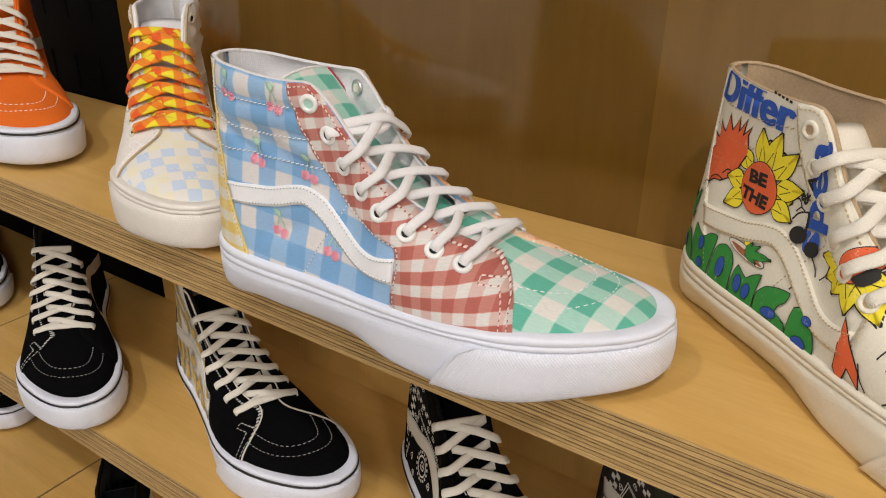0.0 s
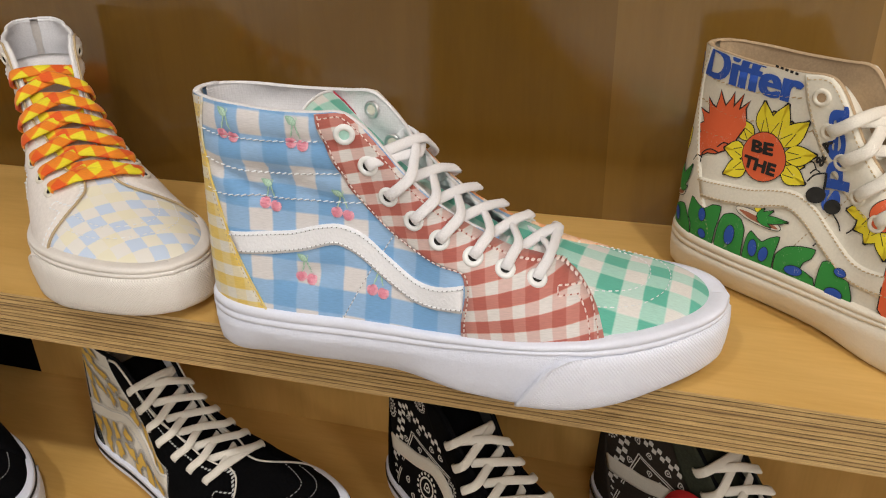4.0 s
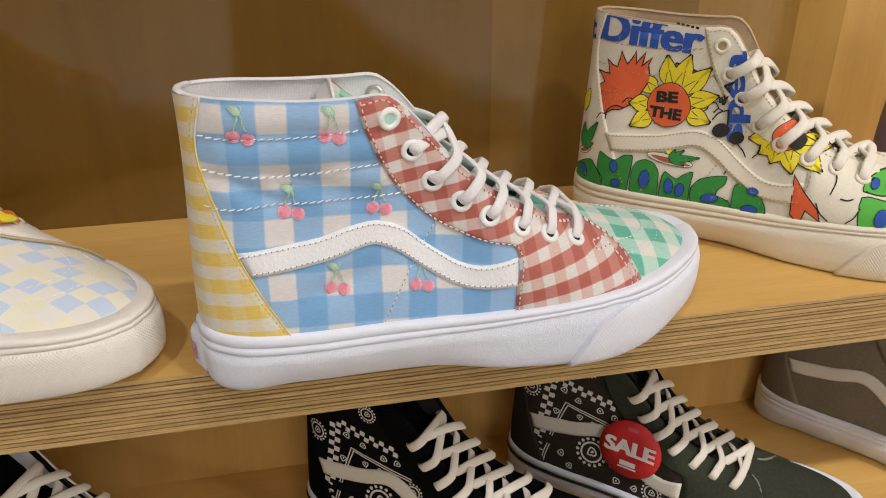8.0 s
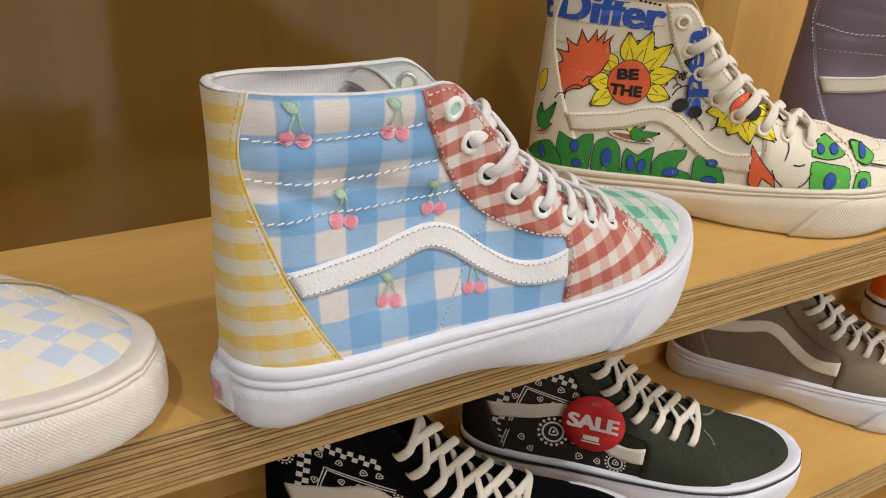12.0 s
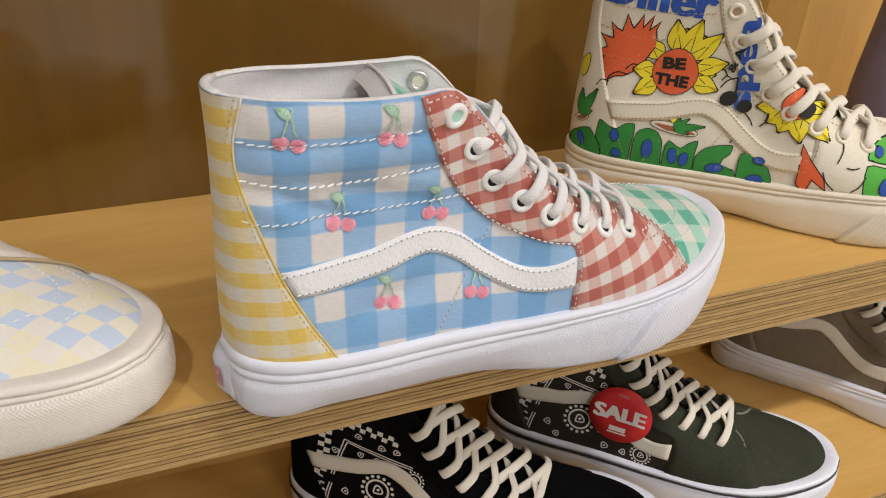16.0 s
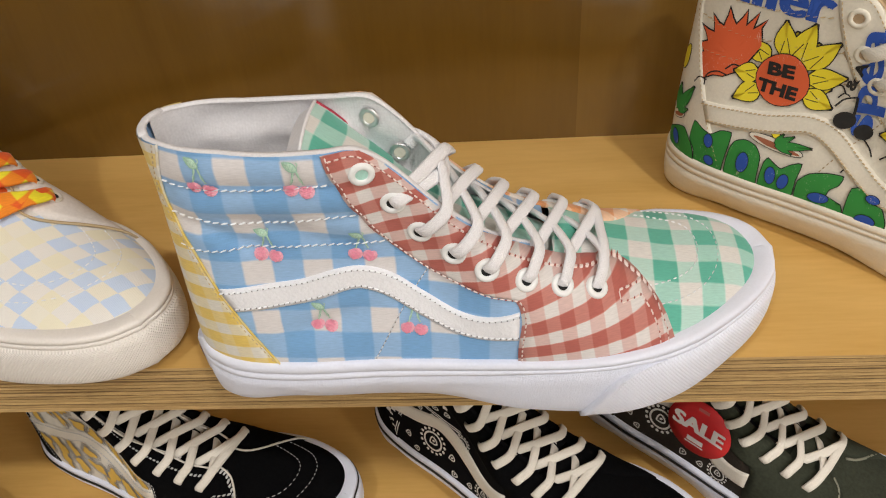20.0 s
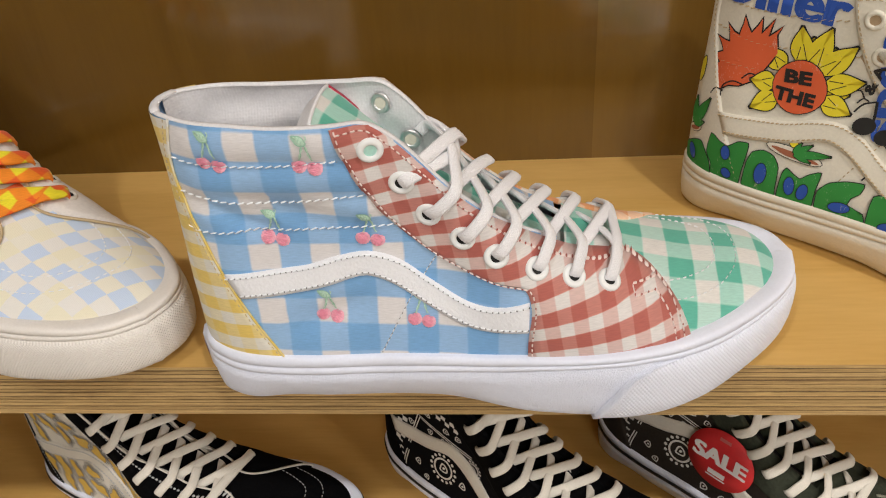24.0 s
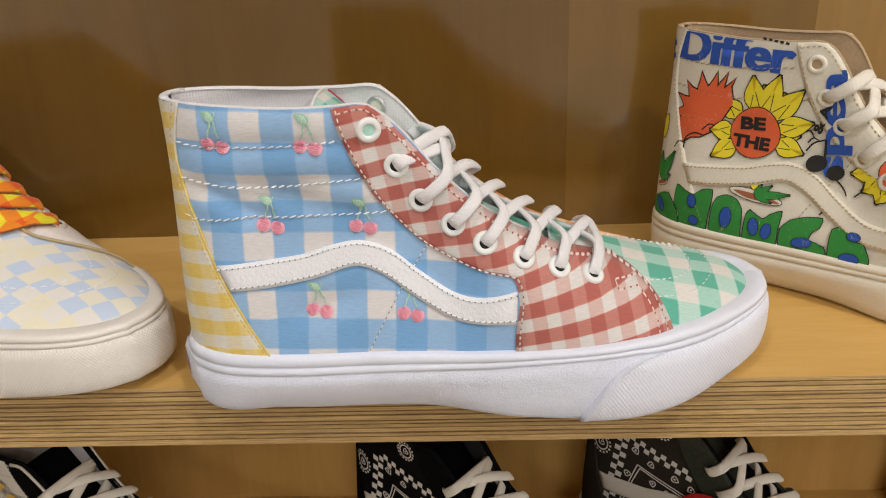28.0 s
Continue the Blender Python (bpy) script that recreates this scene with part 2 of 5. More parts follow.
KNURL_PASTEL = knurled("knurled_warm_white_rubber", (.82, .78, .73))
RUBBER_PASTEL = material("warm_white_rubber", (.83, .79, .745), .45, .04, 800, .2, large=.03)
KNURL_CREAM = knurled("knurled_cream_rubber", (.78, .72, .61))
BLACK_RUBBER = material("black_rubber", (.012, .012, .014), .5, .1, 500)
BLUE_CHECK = gingham("blue_gingham", (.185, .395, .69), (.30, .49, .75), (.72, .695, .70), .0272, 2.1, (.35, .71))
RED_CHECK = gingham("red_gingham", (.43, .115, .09), (.60, .28, .235), (.70, .67, .65), .0126, -10, (.35, .39), weights=(.27, .73), edge=.04)
ORANGE_CHECK = gingham("orange_gingham", (.78, .34, .14), (.85, .55, .36), (.82, .74, .66), .0150, -14)
YELLOW_CHECK = gingham("yellow_gingham", (.76, .55, .13), (.75, .63, .33), (.72, .69, .62), .0137, 4, (0, .1), weights=(.25, .75))
GREEN_CHECK = gingham("green_gingham", (.105, .45, .34), (.42, .68, .60), (.73, .71, .68), .024, 4, weights=(.58, .42))
LINING = material("pale_grey_lining", (.76, .75, .77), .95, .08, 900)
cloth_relief(LINING, .0013, .16)
STEEL = material("dull_steel", (.72, .72, .73), .32, .1, 300, metal=.9)
LINING_TAN = material("tan_lining", (.46, .33, .20), .95, .12, 700, .3)
LINING_BLACK = material("black_lining", (.02, .02, .022), .95, .12, 700, .3)
WHITE_TRIM = material("white_binding", (.82, .82, .84), .7, .05, 500, .1)
LEATHER = material("white_leather", (.85, .86, .90), .42, .03, 700, .55)
LEATHER_OLD = material("off_white_leather", (.72, .68, .60), .5, .08, 900, .3)
LACE = material("white_lace", (.84, .835, .86), .85, .06, 1500, .3)
braid(LACE)
LACE_CREAM = material("cream_lace", (.79, .745, .66), .85, .08, 1500, .3)
braid(LACE_CREAM)
THREAD = material("white_thread", (.84, .86, .88), .7)
# tones of the shade in needle holes and the stitched groove
PINHOLE_SHADE = material("grey_pinhole_shade", (.33, .32, .32), .9)
PINHOLE_SHADE_DARK = material("dark_pinhole_shade", (.10, .10, .11), .9)
PINHOLE_SHADE_RED = material("dark_red_pinhole_shade", (.34, .10, .08), .9)
THREAD_DIM = material("dull_white_thread", (.50, .50, .49), .8)
THREAD_GREY = material("grey_thread", (.40, .40, .42), .8)
THREAD_RED = material("pale_pink_thread", (.82, .69, .65), .8)
THREAD_TAN = material("tan_thread", (.50, .38, .22), .8)
EYELET = material("white_enamel", (.84, .86, .86), .25)
# near-black for flat discs: the shade inside uncut holes, put into colour
HOLE_SHADE = material("hole_shade", (.01, .01, .01), .9)
MINT = material("mint_cloth", (.45, .75, .66), .8, .1, 700, .1)
PINK = material("pink_embroidery", (.90, .44, .54), .6, .15, 1500, .4)
LEAF = material("pale_green_embroidery", (.52, .73, .58), .6, .2, 1500, .4)
LEAF_DARK = material("green_thread", (.33, .56, .43), .7)
LABEL_RED = material("dark_red_label", (.42, .03, .06), .6, .1, 600)
BLACK_SUEDE = material("black_suede", (.0035, .0035, .004), .97, .4, 500, .2, large=.2, spec=.06)
BLACK_CANVAS = material("black_canvas", (.005, .005, .006), .95, .3, 900, .2, spec=.08)
OLIVE = material("olive_suede", (.042, .047, .032), .95, .25, 500, .2, large=.15, spec=.15)
OLIVE_SEAM = material("olive_seam", (.20, .20, .15), .9, .1, 600)
OLIVE_DARK = material("brown_canvas", (.035, .028, .022), .9, .2, 700, .2, spec=.15)
ORANGE = material("orange_canvas", (.78, .145, .004), .8, .1, 700, .2)
PURPLE = material("mauve_leather", (.195, .155, .215), .6, .08, 600, .2, large=.05)
TAUPE = material("taupe_suede", (.20, .165, .12), .9, .15, 500, .2, large=.1)
CANVAS = material("cream_canvas", (.78, .73, .62), .85, .06, 700, .2, large=.03)
PASTEL = checks("pastel_checks", [(.83, .80, .69), (.81, .79, .75), (.58, .69, .86), (.83, .79, .62)], .0096, 2)
PASTEL_PLAIN = material("pale_pink_white_canvas", (.82, .77, .73), .8, .08, 500, .15, large=.05)


def ink(name, base):
    """A printed colour through which specks of the canvas show."""
    m = material(name, base, .8)
    n, l = m.node_tree.nodes, m.node_tree.links
    tc, mp = n.new("ShaderNodeTexCoord"), n.new("ShaderNodeMapping")
    mp.inputs["Scale"].default_value = (1, 1, .45)
    l.new(tc.outputs["Object"], mp.inputs["Vector"])
    fine, wide = n.new("ShaderNodeTexNoise"), n.new("ShaderNodeTexNoise")
    for t, size in ((fine, 1500), (wide, 170)):
        t.inputs["Scale"].default_value, t.inputs["Detail"].default_value = size, 3
        l.new(mp.outputs[0], t.inputs["Vector"])
    worn = n.new("ShaderNodeMapRange")
    for k, v in (("From Min", 1.20), ("From Max", 1.42), ("To Max", .5)):
        worn.inputs[k].default_value = v
    l.new(node_math(m, "ADD", fine.outputs["Fac"], wide.outputs["Fac"]), worn.inputs["Value"])
    mix = n.new("ShaderNodeMix")
    mix.data_type = "RGBA"
    mix.inputs["A"].default_value, mix.inputs["B"].default_value = (*base, 1), (.80, .75, .64, 1)
    l.new(worn.outputs[0], mix.inputs["Factor"])
    l.new(mix.outputs["Result"], n["Principled BSDF"].inputs["Base Color"])
    return m


INK_BLUE = ink("blue_print", (.022, .085, .42))
INK_RED = ink("orange_red_print", (.74, .125, .04))
INK_YELLOW = ink("yellow_print", (.84, .70, .03))
INK_GREEN = ink("green_print", (.03, .26, .045))
INK_BLACK = material("black_print", (.015, .014, .013), .8)
INK_WHITE = material("white_print", (.72, .70, .66), .8, .1, 900)
INK_GOLD = material("gold_print", (.66, .42, .08), .8, .1, 900)
STICKER = material("red_sticker", (.60, .018, .022), .6, .05, 300)
LACE_PLAID = gingham("orange_yellow_plaid_lace", (.78, .10, .004), (.84, .24, .006), (.84, .72, .02), .0165, 32, share=.46, edge=.05)
SLOT = material("slot_shadow_black", (.002, .002, .002), .9, spec=.1)

# ---- helpers for meshes ----


def mesh_of(verts, faces, uvs=None, smooth_faces=True):
    me = bpy.data.meshes.new("m")
    me.from_pydata([tuple(v) for v in verts], [], faces)
    if uvs:
        layer = me.uv_layers.new(name="UVMap").data
        for loop in me.loops:
            layer[loop.index].uv = uvs[loop.vertex_index]
    me.polygons.foreach_set("use_smooth", [smooth_faces] * len(me.polygons))
    me.update()
    return me


def part(name, me, mat, parent=None, label="", at=None):
    """Links a mesh as one object under a thing or a part."""
    me.name = name
    if mat and not me.materials:
        me.materials.append(mat)
    ob = new(name, me)
    if at:
        ob.matrix_basis = at
    if parent:
        ob.parent = parent
    return tagged(ob, label) if label else ob


def thing(name, m, label, category, group="", kind=""):
    ob = new(name)
    ob.empty_display_size = .05
    ob.matrix_basis = m
    return tagged(ob, label, category, group, kind)


def box_mesh(a, b, bevel=0.0):
    bm = bmesh.new()
    bmesh.ops.create_cube(bm, size=1)
    for v in bm.verts:
        v.co = Vector([(a[i] + b[i]) / 2 + v.co[i] * (b[i] - a[i]) for i in range(3)])
    if bevel:
        bmesh.ops.bevel(bm, geom=bm.edges[:], offset=bevel, segments=2, affect="EDGES")
    me = bpy.data.meshes.new("m")
    bm.to_mesh(me)
    bm.free()
    return me


def lattice(points, uvs=None, closed=False, flip=False):
    """Faces over a grid of points (rows of equal length)."""
    r, c = len(points), len(points[0])
    verts = [p for row in points for p in row]
    uv = [q for row in uvs for q in row] if uvs else None
    faces = []
    for i in range(r - 1):
        for j in range(c if closed else c - 1):
            k = (j + 1) % c
            q = (i * c + j, i * c + k, (i + 1) * c + k, (i + 1) * c + j)
            faces.append(q[::-1] if flip else q)
    return verts, faces, uv


def merge(*sets):
    verts, faces, uvs = [], [], []
    for v, f, u in sets:
        n = len(verts)
        verts += v
        faces += [tuple(i + n for i in q) for q in f]
        uvs += u if u else [(0, 0)] * len(v)
    return verts, faces, uvs


def resample(points, n):
    p = [Vector(a) for a in points]
    d = [0]
    for a, b in zip(p, p[1:]):
        d.append(d[-1] + (b - a).length)
    out, j = [], 0
    for i in range(n):
        s = d[-1] * i / (n - 1)
        while j < len(p) - 2 and d[j + 1] < s:
            j += 1
        f = (s - d[j]) / max(1e-9, d[j + 1] - d[j])
        out.append(p[j].lerp(p[j + 1], min(1, f)))
    return out


def tube(path, wide, high, up, n=8, cap=True):
    """A band or cord of oval section along a path; up gives its flat side."""
    path = [Vector(p) for p in path]
    last = len(path) - 1
    tang = [(path[min(i + 1, last)] - path[max(i - 1, 0)]).normalized() for i in range(last + 1)]
    ups = [Vector(up[i] if isinstance(up, list) else up) for i in range(last + 1)]
    sides = [t.cross(u) if abs(t.dot(u.normalized())) < .8 else None for t, u in zip(tang, ups)]
    good = [i for i in range(last + 1) if sides[i] is not None]
    rows, uvs, s = [], [], 0
    for i, p in enumerate(path):
        k = min(good, key=lambda g: abs(g - i)) if good else i
        side = (sides[k] if good else tang[i].orthogonal()).copy()
        side = (side - tang[i] * side.dot(tang[i]))
        side = side.normalized() if side.length > 1e-6 else tang[i].orthogonal().normalized()
        nrm = side.cross(tang[i])
        if i:
            s += (p - path[i - 1]).length
        row, uv = [], []
        for j in range(n):
            a = 2 * math.pi * j / n
            ca, sa = math.cos(a), math.sin(a)
            row.append(p + side * wide * math.copysign(abs(ca) ** .7, ca) + nrm * high * math.copysign(abs(sa) ** .8, sa))
            uv.append((s, wide * ca))
        rows.append(row), uvs.append(uv)
    v, f, u = lattice(rows, uvs, closed=True)
    if cap:
        f = f + [tuple(range(n))[::-1], tuple(range(len(v) - n, len(v)))]
    return v, f, u


# ---- the display: shelves, wall, room ----
Z1, Z0, THICK, DEEP = 1.100, .841, .036, .216


def shelf(name, z, boards, label):
    """A plywood shelf of one or more boards, whose layers show along the edge."""
    ob = thing(name, pose(0, 0, z), label, "shelf", "plywood shelves")
    veneers = ((.0021, PLY_PALE), (.0008, PLY_DARK), (.0016, PLY_MID), (.0010, PLY_DARK), (.0025, PLY_PALE), (.0007, PLY_DARK), (.0013, PLY_MID), (.0009, PLY_DARK), (.0019, PLY_MID), (.0008, PLY_DARK))
    cuts, mats = [0], []
    while cuts[-1] < THICK - .0012:
        wide, mat = veneers[len(mats) % len(veneers)]
        cuts.append(min(THICK, cuts[-1] + wide)), mats.append(mat)
    cuts[-1] = THICK
    rng = random.Random(int(z * 1000))
    for x0, x1 in boards:
        for i, (a, b) in enumerate(zip(cuts, cuts[1:])):
            front = rng.uniform(-.0002, .0004) + (.0004 if mats[i] is PLY_DARK else 0)
            me = box_mesh((x0, front, -b), (x1, DEEP, -a))
            if i == 0:
                me.materials.append(PLY_PALE), me.materials.append(WOOD_TOP)
                for p in me.polygons:
                    p.material_index = 1 if p.normal.z > .5 else 0
            part("ply_layer", me, mats[i], ob)
    return ob


shelf("shelf", Z1, [(-1.9, 1.3)], "birch plywood shelf with layered edge, holding pale high-top shoes")
shelf("shelf", Z0, [(-1.9, -.9085), (-.906, 1.3)], "birch plywood shelf below, holding dark high-top shoes")
shelf("shelf", Z0 - .259, [(-1.9, -.8925), (-.889, 1.3)], "lowest birch plywood shelf of two butted boards")


def wall_piece(name, a, b, mat, label, category="wall"):
    return tagged(part(name, box_mesh(a, b), mat), label, category, kind="structure")


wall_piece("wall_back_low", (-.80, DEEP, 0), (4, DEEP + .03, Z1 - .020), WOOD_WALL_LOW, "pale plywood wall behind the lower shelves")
# upper boards step paler rightward: the wall's brightening is put into their colour
for name, x0, x1, mat, words in (("wall_back", -.80, -.172, WOOD_WALL, "brown"), ("wall_back_lit_mid", -.172, -.004, WOOD_WALL_LIT_MID, "light brown"), ("wall_back_lit_tan", -.004, .085, WOOD_WALL_LIT_TAN, "tan"), ("wall_back_lit_buff", .085, .128, WOOD_WALL_LIT_BUFF, "buff"), ("wall_back_lit_pale", .128, 4, WOOD_WALL_LIT_PALE, "pale")):
    wall_piece(name, (x0, DEEP, Z1 - .020), (x1, DEEP + .03, 4), mat, words + " glossy wood veneer wall board behind the shelves, toned for the wall's brightening rightward")
wall_piece("wall_black_panel", (-4, DEEP + .004, 0), (-.80, DEEP + .03, 4), BLACK_METAL, "black slotted metal panel behind the shelves")
wall_piece("floor", (-4, -10, -.05), (4, DEEP + .03, 0), CONCRETE, "grey polished concrete store floor", "floor")
wall_piece("ceiling", (-4, -10, 4), (4, DEEP + .03, 4.05), PLASTER, "white plain store ceiling", "ceiling")
wall_piece("wall_left", (-4.05, -10, 0), (-4, DEEP + .03, 4), PLASTER, "white plain store wall")
wall_piece("wall_right", (4, -10, 0), (4.05, DEEP + .03, 4), PLASTER, "white plain store wall")
wall_piece("wall_far", (-4, -10.05, 0), (4, -10, 4), PLASTER, "white plain store wall")
# slots in the black panel: proud bars with the slots' shade put into their black
panel_ob = bpy.data.objects["wall_black_panel"]
slot = box_mesh((-.002, DEEP + .0025, -.022), (.002, DEEP + .006, .022), .001)
for i in range(6):
    for j in range(10):
        part("slot", slot, SLOT, panel_ob, at=pose(-.86 - .05 * i, 0, .62 + .085 * j))
# ---- shoe form: heel at x = 0, toe along +x, outer side towards -y, metres ----
LAT = [(0, 0), (.004, -.013), (.012, -.0215), (.03, -.029), (.06, -.0315), (.1, -.0305), (.15, -.033), (.19, -.036),
       (.215, -.034), (.24, -.0250), (.262, -.0095), (.281, .0080), (.292, .0245), (.296, .042)]
MED = [(0, 0), (.004, .0135), (.012, .0225), (.03, .029), (.06, .0325), (.1, .036), (.15, .050), (.19, .065),
       (.225, .0735), (.255, .0745), (.277, .0695), (.290, .0585), (.296, .042)]
TOP = [(0, .152), (.03, .1505), (.06, .1485), (.085, .1485), (.098, .149), (.106, .145), (.115, .136), (.13, .117), (.15, .0975),
       (.17, .084), (.19, .0755), (.21, .0675), (.235, .0587), (.26, .0512), (.275, .0455), (.284, .040), (.289, .036), (.2975, .036)]
THROAT = [(0, 0), (.0015, .006), (.005, .0115), (.012, .0155), (.03, .0205), (.06, .023), (.09, .0225), (.105, .021), (.125, .019), (.15, .016), (.18, .010), (.2, .004), (.206, 0), (.2975, 0)]


def spline(points, per=12):
    """A smooth curve through points."""
    p = [Vector(a) for a in points]
    p = [2 * p[0] - p[1]] + p + [2 * p[-1] - p[-2]]
    out = []
    for a, b, c, d in zip(p, p[1:], p[2:], p[3:]):
        for i in range(per):
            t = i / per
            out.append(.5 * (2 * b + (c - a) * t + (2 * a - 5 * b + 4 * c - d) * t * t + (3 * b - a - 3 * c + d) * t ** 3))
    return out + [p[-2]]


LATC, MEDC = [np.array([tuple(v) for v in spline(c)]) for c in (LAT, MED)]


def lerp_at(table, x):
    return float(np.interp(x, [a for a, _ in table], [b for _, b in table]))


def smooth(a, b, x):
    t = min(1, max(0, (x - a) / (b - a)))
    return t * t * (3 - 2 * t)


TOPC, THRC = [np.array([tuple(v) for v in spline(c)]) for c in (TOP, THROAT)]


SAG = [0.0]   # how far the throat of a worn-in shoe sinks


def sag(u):
    return SAG[0] * smooth(.104, .125, u) * smooth(.222, .185, u)


def top(u):
    return float(np.interp(u, TOPC[:, 0], TOPC[:, 1])) - sag(u)


FOLD = [0.0]   # depth of the soft creases in the cloth
BACK_PUFF = [0.0]   # share of the padding that goes on round the heel
PUFF = [0.0]   # height of the padded rolls round the collar


def side_y(u, w, side, off=0.0):
    """y of the upper at length u and height w; side -1 is the outer side."""
    back = .003 + .005 * smooth(.04, .14, w)
    v = max(0.0, u - back * max(0.0, 1 - u / .12)) + .0065 * smooth(.2, .289, u)
    lat, med = float(np.interp(v, LATC[:, 0], LATC[:, 1])), float(np.interp(v, MEDC[:, 0], MEDC[:, 1]))
    mid = (lat + med) / 2
    base = (med - lat) / 2 * (.91 + .03 * smooth(.2, .26, u))
    t = max(0.0, float(np.interp(v, THRC[:, 0], THRC[:, 1])))
    w0 = .034
    k = min(1, max(0, (w - w0) / max(.002, top(u) - w0)))
    m = smooth(.11, .16, u)
    shaft = t + (base - t) * (1 - k) ** 1.3 - .005 * math.sin(math.pi * k) ** 2 * smooth(.02, .06, u)
    arch = t + (base - t) * math.sqrt(max(0, 1 - k ** 2.2))
    shift = (.0015 - mid) * k * (1 - smooth(.1, .2, u))
    shaft += PUFF[0] * smooth(.100, .106, w) * max(smooth(.014, .03, u), BACK_PUFF[0] * smooth(.006, .012, u)) * smooth(.11, .09, u) * abs(math.sin(math.pi * (w - .1005) / .0163)) ** .7
    shaft -= FOLD[0] * math.exp(-((w - .109 + .12 * (u - .06)) / .006) ** 2 - ((u - .062) / .022) ** 2) + FOLD[0] * .8 * math.exp(-((w - .1075 + .45 * (u - .036)) / .0050) ** 2 - ((u - .038) / .016) ** 2) + FOLD[0] * .6 * math.exp(-((w - .062 - .3 * (u - .09)) / .007) ** 2 - ((u - .075) / .02) ** 2)
    return mid + shift + side * (shaft * (1 - m) + arch * m + off)


def on_side(u, w, side=-1, off=0.0):
    """The point of the upper at (u, w), lifted off it by off."""
    e = .0015
    p = Vector((u, side_y(u, w, side), w))
    du = Vector((2 * e, side_y(u + e, w, side) - side_y(u - e, w, side), 0))
    dw = Vector((0, side_y(u, w + e, side) - side_y(u, w - e, side), 2 * e))
    n = dw.cross(du) * -side
    if n.length < 1e-12:
        n = Vector((0, side, 0))
    n.normalize()
    if n.y * side < 0:
        n = -n
    return p + n * off


# panel lines of the high-top in (length, height)
COUNTER_EDGE = [(.020, .1515), (.0155, .134), (.0155, .119), (.0200, .1007), (.0275, .0759), (.0368, .0544), (.0485, .033)]
STAY_BACK = [(.0862, .1478), (.0894, .135), (.096, .1182), (.1045, .1032), (.1186, .0881), (.1335, .0797), (.1458, .0749), (.1569, .0724),
             (.1611, .0694), (.1629, .0594), (.1612, .046), (.1609, .033)]
STAY_FRONT = [(.0925, .1485), (.1005, .1487), (.1060, .1445), (.1135, .1365), (.122, .1262), (.132, .1140), (.1445, .1020), (.160, .0900), (.176, .0806),
              (.1934, .0735), (.2096, .0668), (.2161, .0634), (.2209, .0600), (.2272, .0535), (.2317, .0445), (.2345, .033)]
STRIPE_TOP = [(.0275, .0785), (.0446, .0800), (.0652, .0825), (.0808, .0868), (.0935, .0882), (.1057, .0835), (.1178, .0735), (.1328, .0640), (.1455, .0617), (.1618, .0651)]
STRIPE_LOW = [(.0328, .0665), (.0511, .0680), (.0720, .0718), (.085, .0758), (.0927, .0765), (.1026, .0718), (.1173, .0605), (.1325, .0518), (.1452, .0495), (.1615, .0507)]
EYES = [(.1007, .1387), (.1112, .1222), (.1209, .1062), (.1346, .0951), (.1482, .0866), (.1648, .0783), (.1808, .0716), (.1965, .0662)]
ROWS_OF_STITCH = [[(.0165, .1348), (.0255, .1332), (.0495, .1323), (.069, .1328), (.0874, .1346)],
                  [(.0160, .1188), (.0229, .1178), (.0417, .1144), (.0665, .1149), (.096, .117)],
                  [(.0155, .1022), (.0212, .1002), (.047, .0998), (.0745, .1001), (.1060, .1010)]]
SEAM = [(.1228, .0855), (.1071, .0602), (.0928, .034)]
OUTLINE = [tuple(p) for p in LATC] + [tuple(p) for p in MEDC[::-1][1:-1]]


def panel(a, b, side, off, n=36, m=8):
    """A piece of the upper between two lines, lifted off it, with turned-in edges."""
    A, B = resample(spline(a, 6), n), resample(spline(b, 6), n)
    rows, uvs = [], []
    for i in range(n):
        row, uv = [], []
        for j in range(m + 1):
            q = A[i].lerp(B[i], j / m)
            rim = i in (0, n - 1) or j in (0, m)
            row.append(on_side(q.x, q.y, side, off * (.75 if rim else 1)))
            uv.append((q.x, q.y))
        e0, e1 = on_side(A[i].x, A[i].y, side, -.0008), on_side(B[i].x, B[i].y, side, -.0008)
        rows.append([e0] + row + [e1])
        uvs.append([uv[0]] + uv + [uv[-1]])
    for k in (0, -1):
        low = [on_side(u, w, side, -.0008) for u, w in uvs[k]]
        rows.insert(0, low) if k == 0 else rows.append(low)
        uvs.insert(0, list(uvs[0])) if k == 0 else uvs.append(list(uvs[-1]))
    return lattice(rows, uvs, flip=side > 0)


def along(line, long, gap):
    """The line cut into even stitches: (start, end) pairs."""
    pts = resample(spline(line, 8), 200)
    total = sum((b - a).length for a, b in zip(pts, pts[1:]))
    count = max(1, int(total / (long + gap)))
    pts = resample(spline(line, 8), count * 3 + 1)
    return [(pts[3 * i], pts[3 * i].lerp(pts[3 * i + 3], long / (long + gap)), pts[3 * i + 3]) for i in range(count)]


def dashes(line, side, off, long=.0024, gap=.0012, wide=.00045, high=.0004, skew=0.0, where=None):
    """Stitches along a line of the upper: raised strokes with drawn-in ends, in one mesh."""
    sets = []
    where = where or (lambda q, o: on_side(q.x, q.y, side, o))
    for a, b, _ in along(line, long, gap):
        d = b - a
        p = Vector((-d.y, d.x)).normalized() * wide
        a, b = a - p * skew, b + p * skew
        low = [where(q, off - .0002) for q in (a, a.lerp(b, .2) - p, a.lerp(b, .8) - p, b, a.lerp(b, .8) + p, a.lerp(b, .2) + p)]
        tip = [where(q, off + high) for q in (a.lerp(b, .22), a.lerp(b, .78))]
        sets.append((low + tip, [(0, 1, 6), (1, 2, 7, 6), (2, 3, 7), (3, 4, 7), (4, 5, 6, 7), (5, 0, 6)], None))
    v, f, u = merge(*sets)
    return v, f, None


